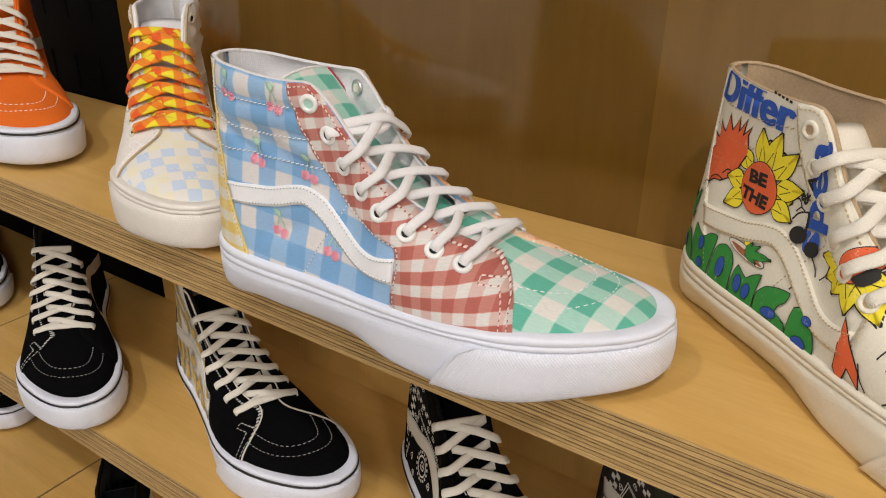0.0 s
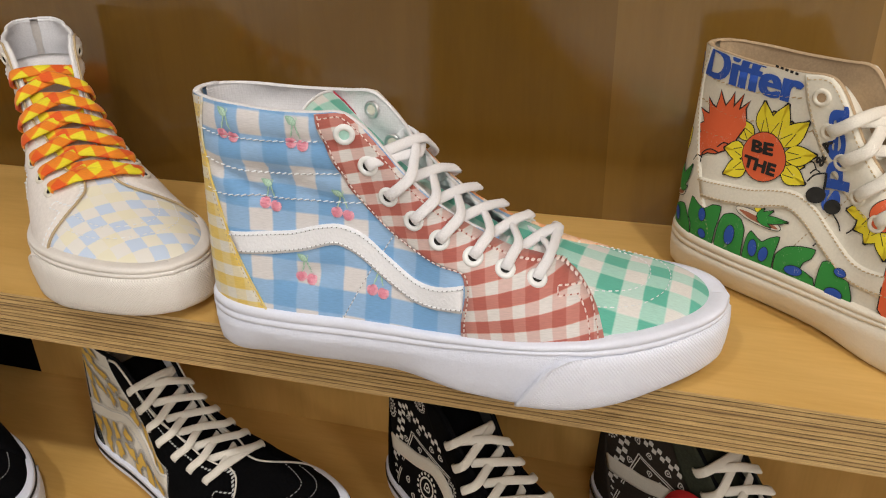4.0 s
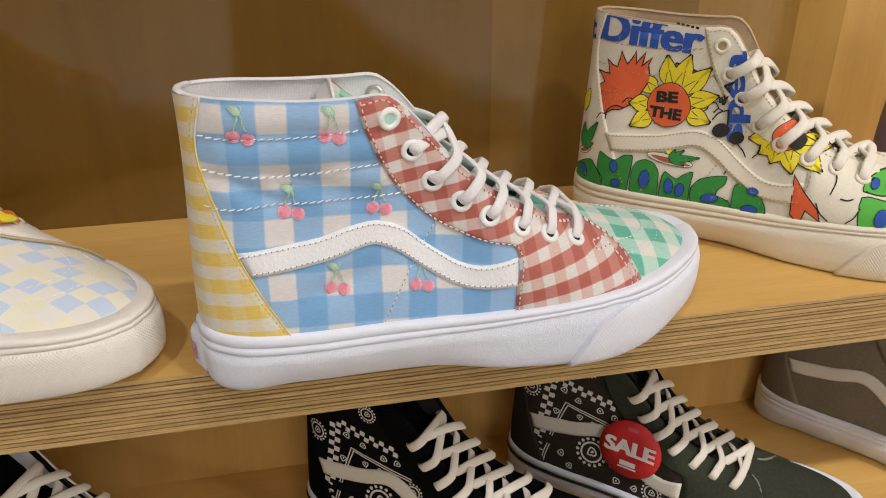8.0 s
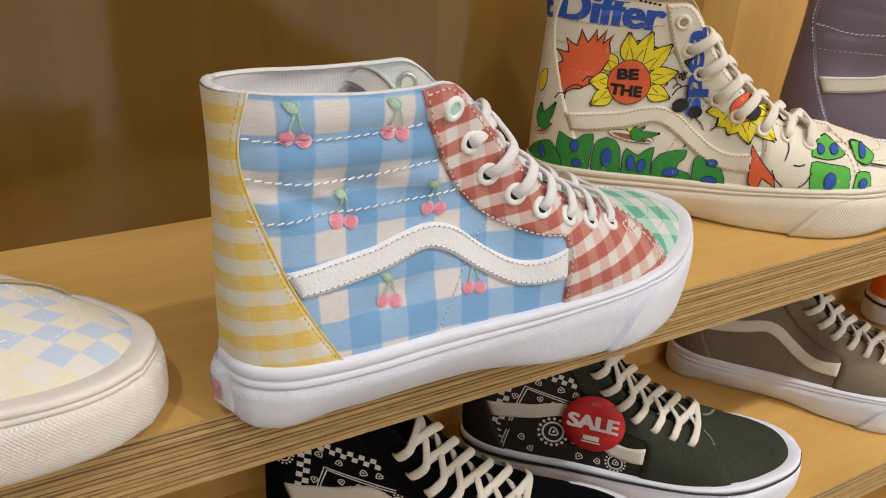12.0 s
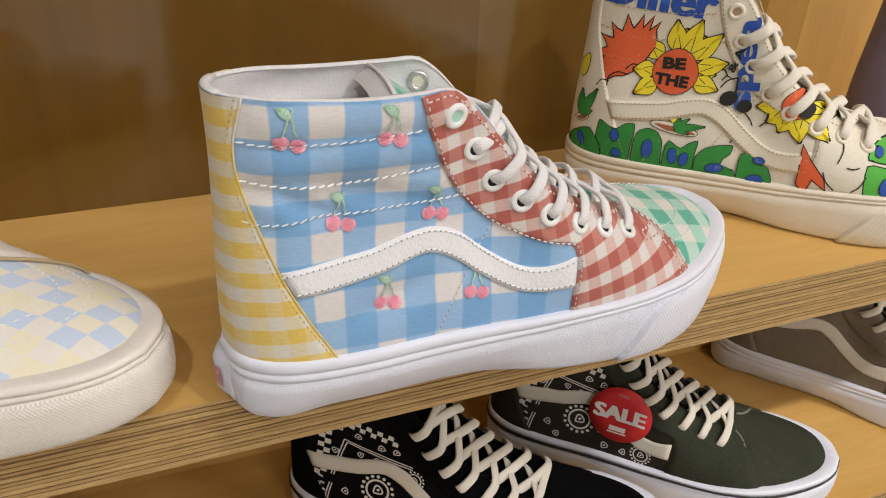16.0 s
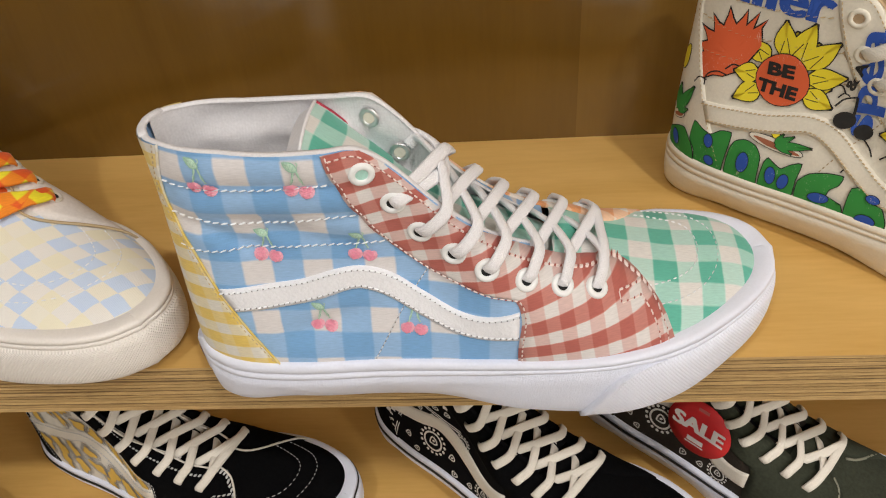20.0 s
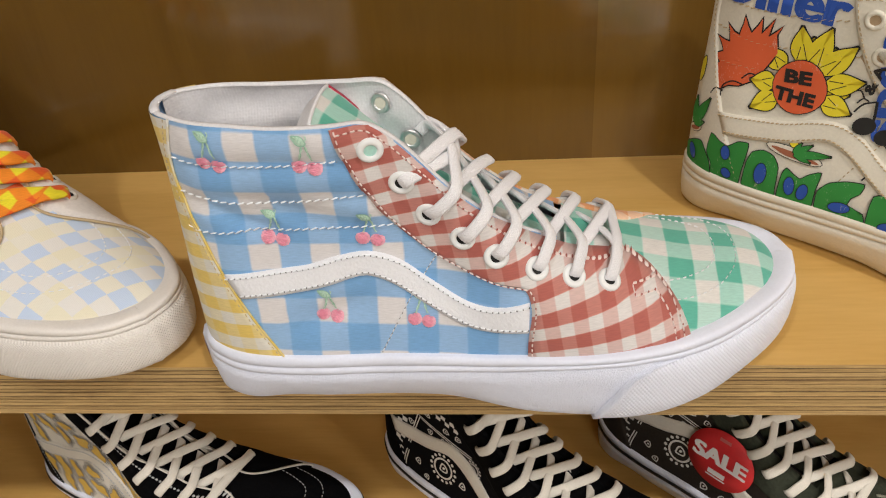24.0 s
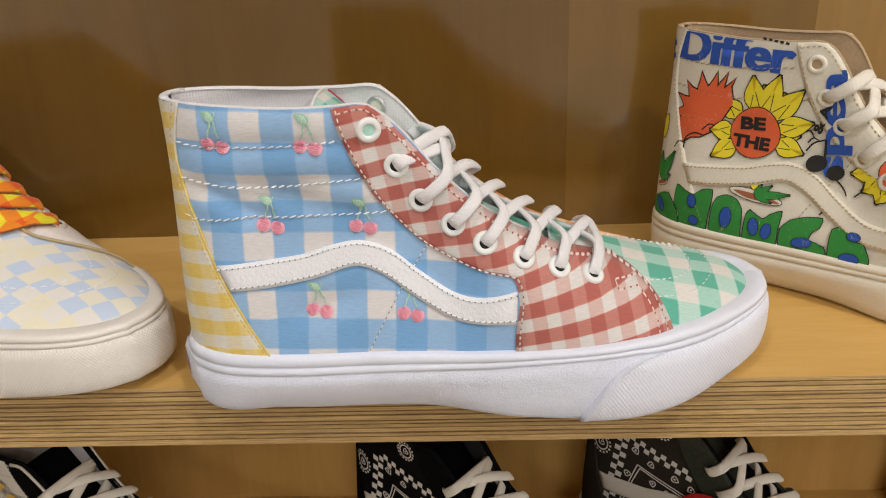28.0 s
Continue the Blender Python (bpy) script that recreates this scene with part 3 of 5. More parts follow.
def pinholes(line, off, long, gap, wide):
    """Flat marks between a line's stitches: the shade in the needle's holes, as colour."""
    sets = []
    for a, b, c in along(line, long, gap):
        d = c - b
        p = Vector((-d.y, d.x)).normalized() * wide
        m, h = (b + c) / 2, d * .62
        sets.append(([on_side(q.x, q.y, -1, off) for q in (m - h, m - p, m + h, m + p)], [(0, 1, 2, 3)], None))
    v, f, u = merge(*sets)
    return v, f, None


def stitch(ob, line, off, thread, long=.0018, gap=.0011, wide=.0003, high=.0003, skew=0.0, hole=None):
    row = part("stitching", mesh_of(*dashes(line, -1, off, long, gap, wide, high, skew), smooth_faces=False), thread, ob)
    if hole:
        part("needle_hole_shade", mesh_of(*pinholes(line, off + .00012, long, gap, wide * 1.15), smooth_faces=False), hole, row)


def normal_at(u, w, side):
    return (on_side(u, w, side, .002) - on_side(u, w, side, 0)).normalized()


def ring(centre, axis, outer, hole, high, n=20):
    """A round eyelet: a rolled ring."""
    axis = axis.normalized()
    x = axis.orthogonal().normalized()
    y = axis.cross(x)
    rows = []
    prof = [(hole, -.001), (hole, high * .5), ((hole * .7 + outer * .3), high), ((hole + outer * 2) / 3, high * .9), (outer * .97, high * .5), (outer, -.0005)]
    for r, z in prof:
        rows.append([centre + (x * math.cos(2 * math.pi * k / n) + y * math.sin(2 * math.pi * k / n)) * r + axis * z for k in range(n)])
    return lattice(rows, None, closed=True)


def disc(centre, axis, r, n=16):
    axis = axis.normalized()
    x = axis.orthogonal().normalized()
    y = axis.cross(x)
    return [centre + (x * math.cos(2 * math.pi * k / n) + y * math.sin(2 * math.pi * k / n)) * r for k in range(n)], [tuple(range(n))], None


def edge_near(e):
    """The point of the eyestay's front edge that lies nearest to an eyelet, a little up the shoe."""
    line = resample(spline([(u, w - sag(u)) for u, w in STAY_FRONT[1:11]], 6), 120)
    q = min(line, key=lambda q: (q.x - e[0]) ** 2 + (q.y - e[1]) ** 2)
    return q.x - .0006, q.y - .0004


def spring(u):
    """How far the sole lifts off towards the toe."""
    return .0065 * smooth(.215, .2975, u) + .0012 * smooth(.02, 0, u)


RISE_MID = [(0, 0), (.1, .001), (.15, .0035), (.19, .0085), (.215, .0105), (.24, .0085), (.262, .0055), (.2975, .004)]
RISE_RIM = [(0, 0), (.14, 0), (.165, .001), (.19, .003), (.215, .0055), (.24, .006), (.262, .003), (.28, .001), (.2975, 0)]


def foxing_height(z, u):
    """The foxing narrows and climbs over the ball of the foot."""
    return z + float(np.interp(z, [.004, .0249, .0358], [0, lerp_at(RISE_MID, u), lerp_at(RISE_RIM, u)]))


def sole_ring(profile, low=1.0):
    """A band round the sole: profile is (outward, height)."""
    n = len(OUTLINE)
    rows, uvs, s = [], [], 0
    for i in range(n):
        p = Vector(OUTLINE[i])
        t = (Vector(OUTLINE[(i + 1) % n]) - Vector(OUTLINE[i - 1])).normalized()
        out = Vector((-t.y, t.x)) * -1
        if out.dot(p - Vector((.15, .012))) < 0:
            out = -out
        s += (p - Vector(OUTLINE[i - 1])).length if i else 0
        tuck = .009 * smooth(.165, .115, p.x) * smooth(.005, .05, p.x)
        rows.append([Vector((p.x + out.x * (o - tuck * max(0, 1 - z / .021)), p.y + out.y * (o - tuck * max(0, 1 - z / .021)), low * foxing_height(z, p.x) * (1 - .06 * smooth(.2, .2975, p.x)) + spring(p.x))) for o, z in profile])
        uvs.append([(s, z) for _, z in profile])
    return rows, uvs


def shoe(name, m, label, look_of, group="high-top shoes on the shelves"):
    """A high-top skate shoe; look_of names the material of each piece."""
    g = look_of.get
    ob = thing(name, m, label, "shoe", group)
    PUFF[0], FOLD[0], BACK_PUFF[0] = g("puff", 0.0), g("fold", 0.0), g("back_puff", 0.0)
    SAG[0] = g("sag", 0.0)
    # sole
    rub, knurl = g("sole", RUBBER), g("bumper", KNURL)
    prof = [(-.012, .0), (-.0052, .0), (-.0030, .0012), (-.0012, .004), (-.0004, .010), (0, .018), (-.0002, .0240), (-.0012, .0245), (-.0012, .0249), (-.0001, .0254),
            (.0001, .0270), (-.0001, .0289), (-.0009, .0293), (-.0009, .0296), (-.0002, .0301), (-.0003, .0332), (-.0009, .0349), (-.0024, .0358), (-.0050, .0361), (-.0085, .0358), (-.0135, .0335)]
    low = g("sole_low", 1.0)
    rows, uvs = sole_ring(prof, low)
    v, f, u = lattice(rows + [rows[0]], uvs + [uvs[-1]])
    c = len(prof)
    f = f + [tuple(i * c for i in range(len(rows)))]
    sole = part("sole", mesh_of(v, f, u), rub, ob)
    # toe bumper, its ends sweeping up and forward
    n = len(OUTLINE)
    us = [p[0] for p in OUTLINE]
    ia = next(i for i in range(n) if us[i] > .177)
    ib = max(i for i in range(len(LATC), n) if us[i] > .19)
    bp = [(-.0030, .0), (-.0010, .0010), (.0010, .004), (.0019, .009), (.0022, .014), (.0020, .020), (.0013, .0236), (-.0008, .0246)]
    rr, ru = sole_ring(bp, low)
    r0, _ = sole_ring([(o - .0026, z) for o, z in bp], low)
    lip, _ = sole_ring([(o + .0007, z) for o, z in bp], low)
    sweep = (5.2, 3.9, 4.6, 6.3, 8.4, 11.5, 16, 22)
    bands = []
    for i in [0, .15, .5] + list(range(1, 60)) + [59.5, 59.85, 60]:
        row, uv = [], []
        for j in range(len(bp)):
            lean = sweep[j]
            f = ia + lean + (ib - ia - 2 * lean) * i / 60
            a = int(f)
            src = r0 if i in (0, 60) else lip if i in (.15, .5, 59.5, 59.85) else rr
            row.append(src[a][j].lerp(src[a + 1][j], f - a)), uv.append((ru[a][j][0] + (f - a) * (ru[a + 1][j][0] - ru[a][j][0]), ru[a][j][1]))
        bands.append((row, uv))
    bumper = part("toe_bumper", mesh_of(*lattice(*zip(*bands[3:-3]))), knurl, sole)
    for end in (bands[:4], bands[-4:]):
        part("bumper_rim", mesh_of(*lattice(*zip(*end))), rub, bumper)
    if g("line"):
        rows, uvs = sole_ring([(-.0006, .0268), (.0007, .0272), (.0007, .0296), (-.0006, .0300)], low)
        part("foxing_stripe", mesh_of(*lattice(rows + [rows[0]], uvs + [uvs[-1]])), g("line"), sole, "thin dark line round the sole")
    # quarters, outer and inner side, with the collar's roll
    ul = [.03 * (1 - math.cos(math.pi / 2 * i / 8)) for i in range(8)] + [.03 + .0025 * i for i in range(24)] + [.09 + .0025 * i for i in range(14)] + [.125 + .0055 * i for i in range(10)]

    def back(w):
        return .003 + .005 * smooth(.04, .14, w)

    HIGH = 48 if g("fold") else 18
    ends = []
    for side, key in ((-1, "quarter"), (1, "quarter_inner")):
        rows, uvs, low = [], [], []
        for x in ul:
            row, uv = [], []
            for j in range(HIGH + 1):
                k = j / HIGH
                w = .030 + (top(x) - .030) * k
                u = x + back(w) * max(0, 1 - x / .03) if x < .03 else x
                row.append(Vector((u, side_y(u, w, side), w))), uv.append((u, w))
            rows.append(row), uvs.append(uv)
        part("quarter", mesh_of(*lattice(rows, uvs, flip=side > 0)), g(key, g("quarter")), ob)
        inner, iu = [], []
        for row in rows:
            r2 = []
            for j, p in enumerate(row):
                q = p.copy()
                mid = (side_y(max(.009, p.x), p.z, -1) + side_y(max(.009, p.x), p.z, 1)) / 2
                q.y = mid + (p.y - mid) * (.83 + .05 * (j / HIGH) ** 4)
                q.x = p.x + .0035 * max(0, 1 - p.x / .03)
                q.y -= side * (.0016 * math.sin(170 * p.z + 60 * p.x) * math.sin(95 * p.x + 1) + .0026 * math.exp(-((p.x - .045) / .013) ** 2 - ((p.z - .130) / .009) ** 2)) * (1 - (j / HIGH) ** 8) * smooth(.01, .03, p.x)
                r2.append(q)
            inner.append(r2)
        part("lining", mesh_of(*lattice(inner, uvs, flip=side < 0)), g("lining", LINING), ob, "padded cloth lining")
        roll = []
        for a, b in zip(rows, inner):
            p, q = a[-1], b[-1]
            up = Vector((0, 0, 1))
            e = g('edge', .80)
            a, b = [a[0], a[-1].lerp(a[-2], HIGH / 18), a[-1]], [b[0], b[-1].lerp(b[-2], HIGH / 18), b[-1]]
            roll.append([a[-2].lerp(p, e), p + (p - q) * .06 * (e < .9) - up * (.0006 if e < .9 else 0), p + (p - q) * .02 + up * (.0007 if e < .9 else .0002), (p + q) / 2 + up * (.0013 if e < .9 else .0007), q + (q - p) * .05 + up * .0004, b[-2].lerp(q, .74 if e < .9 else .93) + (q - p).normalized() * .0006])
        part("collar_edge", mesh_of(*lattice(roll, None, flip=side > 0)), g("trim", WHITE_TRIM), ob)
        ends.append([(a[-1] + b[-1]) / 2 + Vector((0, 0, .0001)) for a, b in zip(rows[:4], inner[:4])])
    part("collar_back", mesh_of(*tube(ends[0][::-1] + ends[1], .0019, .0008, Vector((0, 0, 1)))), g("trim", WHITE_TRIM), ob)
    # vamp and toe
    rows, uvs = [], []
    xs = [.178 + .006 * i for i in range(15)] + [.266 + .0245 * math.sin(math.pi / 2 * i / 11) for i in range(12)]
    for x in xs:
        row, uv = [], []
        for j in range(33):
            a = -1 + j / 16
            side = -1 if a <= 0 else 1
            th = math.pi / 2 * (1 - abs(a))
            k = math.sin(th)
            w = .031 + (top(x) - .031) * k
            y = side_y(x, w, side)
            row.append(Vector((x, y, w)))
            uv.append((x, 0))
        s = [0]
        for p, q in zip(row, row[1:]):
            s.append(s[-1] + (q - p).length)
        uv = [(x - .15, t - s[16]) for t in s]
        rows.append(row), uvs.append(uv)
    part("vamp", mesh_of(*lattice(rows, uvs, flip=True)), g("vamp"), ob)
    # heel counter round the back
    ws = [.033 + .1187 * i / 20 for i in range(21)]
    edge = np.array([tuple(q) for q in spline(COUNTER_EDGE)][::-1])
    rows, uvs = [], []
    for w in ws:
        ue = float(np.interp(w, edge[:, 1], edge[:, 0])) + g("counter_wide", 0)
        row, uv = [], []
        for j in range(25):
            a = -1 + j / 12
            side = -1 if a < 0 else 1
            b0 = back(w)
            u = b0 + (ue - b0) * (1 - math.cos(math.pi / 2 * abs(a)))
            q = on_side(u, w, side, .0009) if abs(a) > .05 else Vector((b0 - .0009, side_y(b0, w, 1), w))
            row.append(q), uv.append((side * u, w))
        for k, sd in ((0, -1), (-1, 1)):
            q = on_side(ue, w, sd, -.0006)
            row.insert(0, q) if k == 0 else row.append(q)
            uv.insert(0, uv[0]) if k == 0 else uv.append(uv[-1])
        rows.append(row), uvs.append(uv)
    part("heel_counter", mesh_of(*lattice(rows, uvs, flip=True)), g("counter"), ob)
    if g("counter_fold"):
        line = resample(spline([(u + .0004, w) for u, w in COUNTER_EDGE], 6), 50)
        part("folded_edge", mesh_of(*tube([on_side(q.x, q.y, -1, .0007) for q in line], .0005, .0006, [normal_at(q.x, q.y, -1) for q in line], 6)), g("counter"), ob)
    # eyestays, side stripes
    drop = g("stripe_drop", 0)
    for side, key in ((-1, "stay"), (1, "stay_inner")):
        part("eyestay", mesh_of(*panel(STAY_BACK, [(u, w - sag(u) - (.001 * smooth(.12, .16, u) if side > 0 else 0)) for u, w in STAY_FRONT], side, .0013, 44, 10)), g(key, g("stay")), ob)
        if g("stripe"):
            part("side_stripe", mesh_of(*panel(*[[(u, w - drop) for u, w in k] for k in (STRIPE_TOP, STRIPE_LOW)], side, .0016, 40, 6)), g("stripe"), ob, "pale leather side stripe")
        if g("piping"):
            line = resample(spline(STAY_FRONT, 6), 60)
            part("piping", mesh_of(*tube([on_side(q.x, q.y, side, .0016) for q in line], .0008, .0008, [normal_at(q.x, q.y, side) for q in line], 6)), g("piping"), ob)
    # tongue
    rows, uvs = [], []
    drop = g("tongue_drop", 0)
    path = [(.0765 + drop, .1530 - drop), (.0825 + drop * .6, .1482 - drop * .6), (.092, .1405), (.105, .1285), (.12, .1145), (.14, .0995), (.16, .0868), (.18, .0760), (.2, .0675), (.215, .061)]
    for i, p in enumerate(resample(spline([(u, w - sag(u)) for u, w in path], 5), 20)):
        half = max(.010, min(.0215, (side_y(p.x, top(p.x), 1) - side_y(p.x, top(p.x), -1)) / 2 - .0004) + .004 * smooth(.12, .16, p.x)) * (1 - .12 * smooth(.098, .077, p.x))
        mid = .0015 + .013 * smooth(.11, .2, p.x)
        row, uv = [], []
        for j in range(13):
            a = -1 + j / 6
            rise = (1 - a * a) * (.006 - .0035 * smooth(.11, .08, p.x)) - .006
            rise += .0032 * a * a * smooth(.115, .14, p.x)
            row.append(Vector((p.x - .006 * a * a * smooth(.078, .1, p.x), mid + a * half, p.y + rise))), uv.append((i * .0085, a * half))
        rows.append(row), uvs.append(uv)
    back_rows = [[q + Vector((-.0045 - .002 * max(0, 1 - i / 5), 0, -.0036 - .001 * max(0, 1 - i / 5))) for q in row] for i, row in enumerate(rows)]
    tongue = part("tongue", mesh_of(*lattice(rows, uvs, flip=True)), g("tongue", g("vamp")), ob)
    part("tongue_lining", mesh_of(*merge(lattice(back_rows, uvs), lattice([rows[0], back_rows[0]], [uvs[0], uvs[0]]),
         lattice([[r[0] for r in rows], [r[0] for r in back_rows]], None), lattice([[r[-1] for r in rows], [r[-1] for r in back_rows]], None))), g("lining", LINING), tongue)
    if g("tongue_label"):
        lift = Vector((.0006, 0, .0008))
        part("tongue_label", mesh_of(*lattice([[q + lift for q in row] for row in rows[:6]], uvs[:6], flip=True)), g("vamp"), tongue, "mint checked cloth tongue label")
        up = Vector((.6, 0, .8))
        part("label_edge", mesh_of(*tube([row[-1] + lift for row in rows[:6]], .0009, .0007, up, 6)), LABEL_RED, tongue, "dark red label edge")
        part("tongue_binding", mesh_of(*tube([row[0] + lift for row in rows[5::-1]] + [q + lift for q in rows[0]], .0008, .0008, up, 6)), WHITE_TRIM, tongue, "white bound edge")
    # eyelets and laces
    first, eyes = g("first_eye", 1), g("eyes", EYES)
    for side in (-1, 1):
        for e in eyes:
            nrm = normal_at(*e, side)
            c = on_side(*e, side, .0013)
            if g("eyelet"):
                r = part("eyelet", mesh_of(*ring(c, nrm, g("eye_r", .0055), .0026, .0012)), g("eyelet"), ob)
                # no opening is cut; a disc shows the eyelet's inside by its colour
                part("eyelet_hole_disc", mesh_of(*disc(c + nrm * .0003, nrm, .0028)), MINT if e is eyes[0] and g("eye_first") else g("eye_dark", HOLE_SHADE), r)
    if g("back_eyelets"):
        for e in EYES[:2]:
            c, nrm = on_side(*e, 1, -.0048), -normal_at(*e, 1)
            r = part("eyelet_back", mesh_of(*ring(c, nrm, .0048, .0026, .0008)), STEEL, ob, "dull metal back of an eyelet")
            part("eyelet_hole_disc", mesh_of(*disc(c + nrm * .0004, nrm, .0030)), CANVAS, r)
    wide, high = g("lace_size", (.0034, .0019))
    order = [(7, 7)] + [(i, i - 1) for i in range(7, first, -1)] + [(first, first)]
    rng = random.Random(len(label))
    for i, j in order:
        for way in ((-1, 1) if i != j else (-1,)):
            a, b = eyes[i], eyes[j]
            ea, eb = edge_near(a), edge_near(b)
            na, nb = normal_at(*a, way), normal_at(*b, -way)
            pa, pb = on_side(*a, way, .0005), on_side(*b, -way, .0005)
            fwd = Vector((.62, 0, .78))
            over = .0012 + (.0024 if way > 0 else 0) + rng.uniform(-.0006, .0008) + (g("loose_top", 0) if i == first + 1 else 0)

            def climb(e, q, sd, f, o):
                return on_side(e[0] + (q[0] - e[0]) * f, e[1] + (q[1] - e[1]) * f, sd, o)
            ta, tb = on_side(*ea, way, .0028) + fwd * .0018, on_side(*eb, -way, .0028) + fwd * .0018
            start = [pa - na * .001, climb(a, ea, way, .06, .0020), climb(a, ea, way, .28, .0040), climb(a, ea, way, .65, .0046), ta + fwd * .0010]
            if i == j and i == 7:
                mid = (ta + tb) / 2 + fwd * over
                stop = [tb + fwd * .0010, climb(b, eb, -way, .65, .0046), climb(b, eb, -way, .28, .0040), climb(b, eb, -way, .06, .0020), pb - nb * .001]
            else:
                under = on_side(*eb, -way, -.0030) + fwd * .0006
                mid = ta.lerp(under, .5) + fwd * (over + .0016)
                stop = [ta.lerp(under, .8) + fwd * (over * .5 + .001), under, climb(b, eb, -way, .5, -.0045)]
            mid.y += rng.uniform(-.0015, .0015)
            if g("loose_top") and i == j == first:
                start, mid = start[:2] + [Vector((.1155, -.0205, .1250))], Vector((.1320, .000, .1245))
                ta = Vector((.1250, -.0125, .1245))
                stop = [Vector((.1285, .014, .1275)), Vector((.1160, .0265, .1285)), Vector((.1095, .0235, .1255)), pb]
            pts = spline(start + [ta.lerp(mid, .5) + fwd * .0012, mid] + stop, 7)
            for _ in range(5):
                pts = pts[:1] + [(x + y * 2 + z) / 4 for x, y, z in zip(pts, pts[1:], pts[2:])] + pts[-1:]
            ups = []
            for q in range(len(pts)):
                f = q / (len(pts) - 1)
                ups.append((na * max(0, 1 - 2 * f) + nb * max(0, 2 * f - 1) + fwd * 1.6 * (1 - abs(2 * f - 1))).normalized())
            part("lace", mesh_of(*tube(pts, wide, high, ups)), g("lace", LACE), ob)
    # stitching
    thr = g("thread")
    if thr:
        rows_off, hole = g("row_off", .0004), g("hole")
        for line in ROWS_OF_STITCH:
            stitch(ob, line, rows_off, thr, .0031, .0005, .00036, .00045, 1.2, hole)
        stitch(ob, SEAM, .0003, thr, .0018, .0010, .0003, hole=hole)
        lines = [[(u + .0018, w - .0006) for u, w in STAY_BACK[:9]] + [(.1645, .060), (.1630, .046), (.1627, .036)],
                 [(.0885, .1455), (.0930, .1464)] + [(u - .0012, w - .0018 - sag(u)) for u, w in STAY_FRONT[1:9]] + [(.1920, .0722), (.2033, .0691), (.2085, .0671)]]
        for line in lines:
            stitch(ob, line, .0014, g("stay_thread", thr), .0021, .0008, .00036, hole=g("stay_hole", hole))
        # double row round the front of the eyestay, with its bar
        for line in ([(.2085, .0671), (.2142, .0637), (.2192, .0607), (.2246, .0553), (.2264, .0513), (.2289, .0456), (.2300, .037)],
                     [(.2175, .0582), (.2211, .0542), (.2235, .0501), (.2252, .0449), (.2262, .037)],
                     [(.2070, .0620), (.2125, .0614), (.2191, .0607)], [(.2070, .0620), (.2079, .0588)], [(.2079, .0588), (.2175, .0582)]):
            stitch(ob, line, .0014, g("stay_thread", thr), .0022, .0007, .00032, hole=g("stay_hole", hole))
        stitch(ob, [(u - .0018, w) for u, w in COUNTER_EDGE[:-1]] + [(.0455, .036)], .0010, g("counter_thread", thr), .0018, .0010, .0003)
        if g("stripe"):
            low = g("stripe_drop", 0)
            for line in ([(u, w - .0016 - low) for u, w in STRIPE_TOP], [(u, w + .0016 - low) for u, w in STRIPE_LOW]):
                stitch(ob, line, .0017, g("stripe_thread", thr), .0021, .0005, .0004, .0005, .5, hole=g("stripe_hole", hole))
        # two arcs over the toe
        for half in ([(.2219, .52), (.2330, .47), (.2457, .36), (.2515, .15)], [(.2273, .73), (.2373, .70), (.2447, .66), (.2521, .59), (.2600, .38), (.2628, .12)]):
            arc = [(x, -k * .032) for x, k in half] + [(x, k * .032) for x, k in half[::-1]]

            def over(q, o):
                x, s = q.x, max(-1, min(1, q.y / .032))
                side = -1 if s < 0 else 1
                k = math.cos(math.pi / 2 * abs(s) * .68)
                w = .034 + (top(x) - .034) * k
                return Vector((x, side_y(x, w, side) , w)) + Vector((.1, side * abs(s) * .6, .8)).normalized() * o
            part("stitching", mesh_of(*dashes(arc, -1, .0003, .0021, .0012, .00028, .0003, 0, over), smooth_faces=False), thr, ob)
    if g("toe_cap"):
        half = [(.2260, .036), (.2252, .0407), (.2201, .0567), (.2148, .0636), (.2075, .0677)]
        for side in (-1, 1):
            line = resample(spline(half, 6), 24)
            part("toe_cap_seam", mesh_of(*tube([on_side(q.x, q.y, side, .0003) for q in line], .0011, .0008, [normal_at(q.x, q.y, side) for q in line], 6)), g("toe_cap"), ob)
        for i in range(6):
            x = .236 + .0075 * (i // 3)
            part("vent_hole_disc", mesh_of(*disc(Vector((x, .012 + .009 * (i % 3), top(x) - .0012 + .0016)), Vector((.2, 0, 1)), .0006, 8)), HOLE_SHADE, ob)
    return ob


# ---- prints, embroidery and stickers on the shoes' outer sides ----


def stamp(outline, centre, mat, parent, name, off=.0005, bulge=0.0, side=-1):
    """A flat or slightly raised shape on the upper; outline in (length, height)."""
    rings = (1, .84, .62, .33)
    n = len(outline)
    cu, cw = centre
    verts, faces = [], []
    for r in rings:
        for u, w in outline:
            verts.append(on_side(cu + (u - cu) * r, cw + (w - cw) * r, side, off + bulge * (1 - r * r)))
    verts.append(on_side(cu, cw, side, off + bulge))
    for i in range(3):
        for j in range(n):
            k = (j + 1) % n
            faces.append((i * n + j, i * n + k, (i + 1) * n + k, (i + 1) * n + j))
    faces += [(3 * n + j, 3 * n + (j + 1) % n, 4 * n) for j in range(n)]
    return part(name, mesh_of(verts, faces, [(v.x, v.z) for v in verts]), mat, parent)


def oval(cu, cw, a, b, turn=0.0, n=20, wob=0.0, seed=0):
    rng = random.Random(seed)
    ph = [rng.uniform(0, 6.28) for _ in range(3)]
    out = []
    for i in range(n):
        t = 2 * math.pi * i / n
        r = 1 + wob * sum(math.sin((k + 2) * t + ph[k]) for k in range(3)) / 2
        x, y = a * r * math.cos(t), b * r * math.sin(t)
        c, s = math.cos(radians(turn)), math.sin(radians(turn))
        out.append((cu + x * c - y * s, cw + x * s + y * c))
    return out


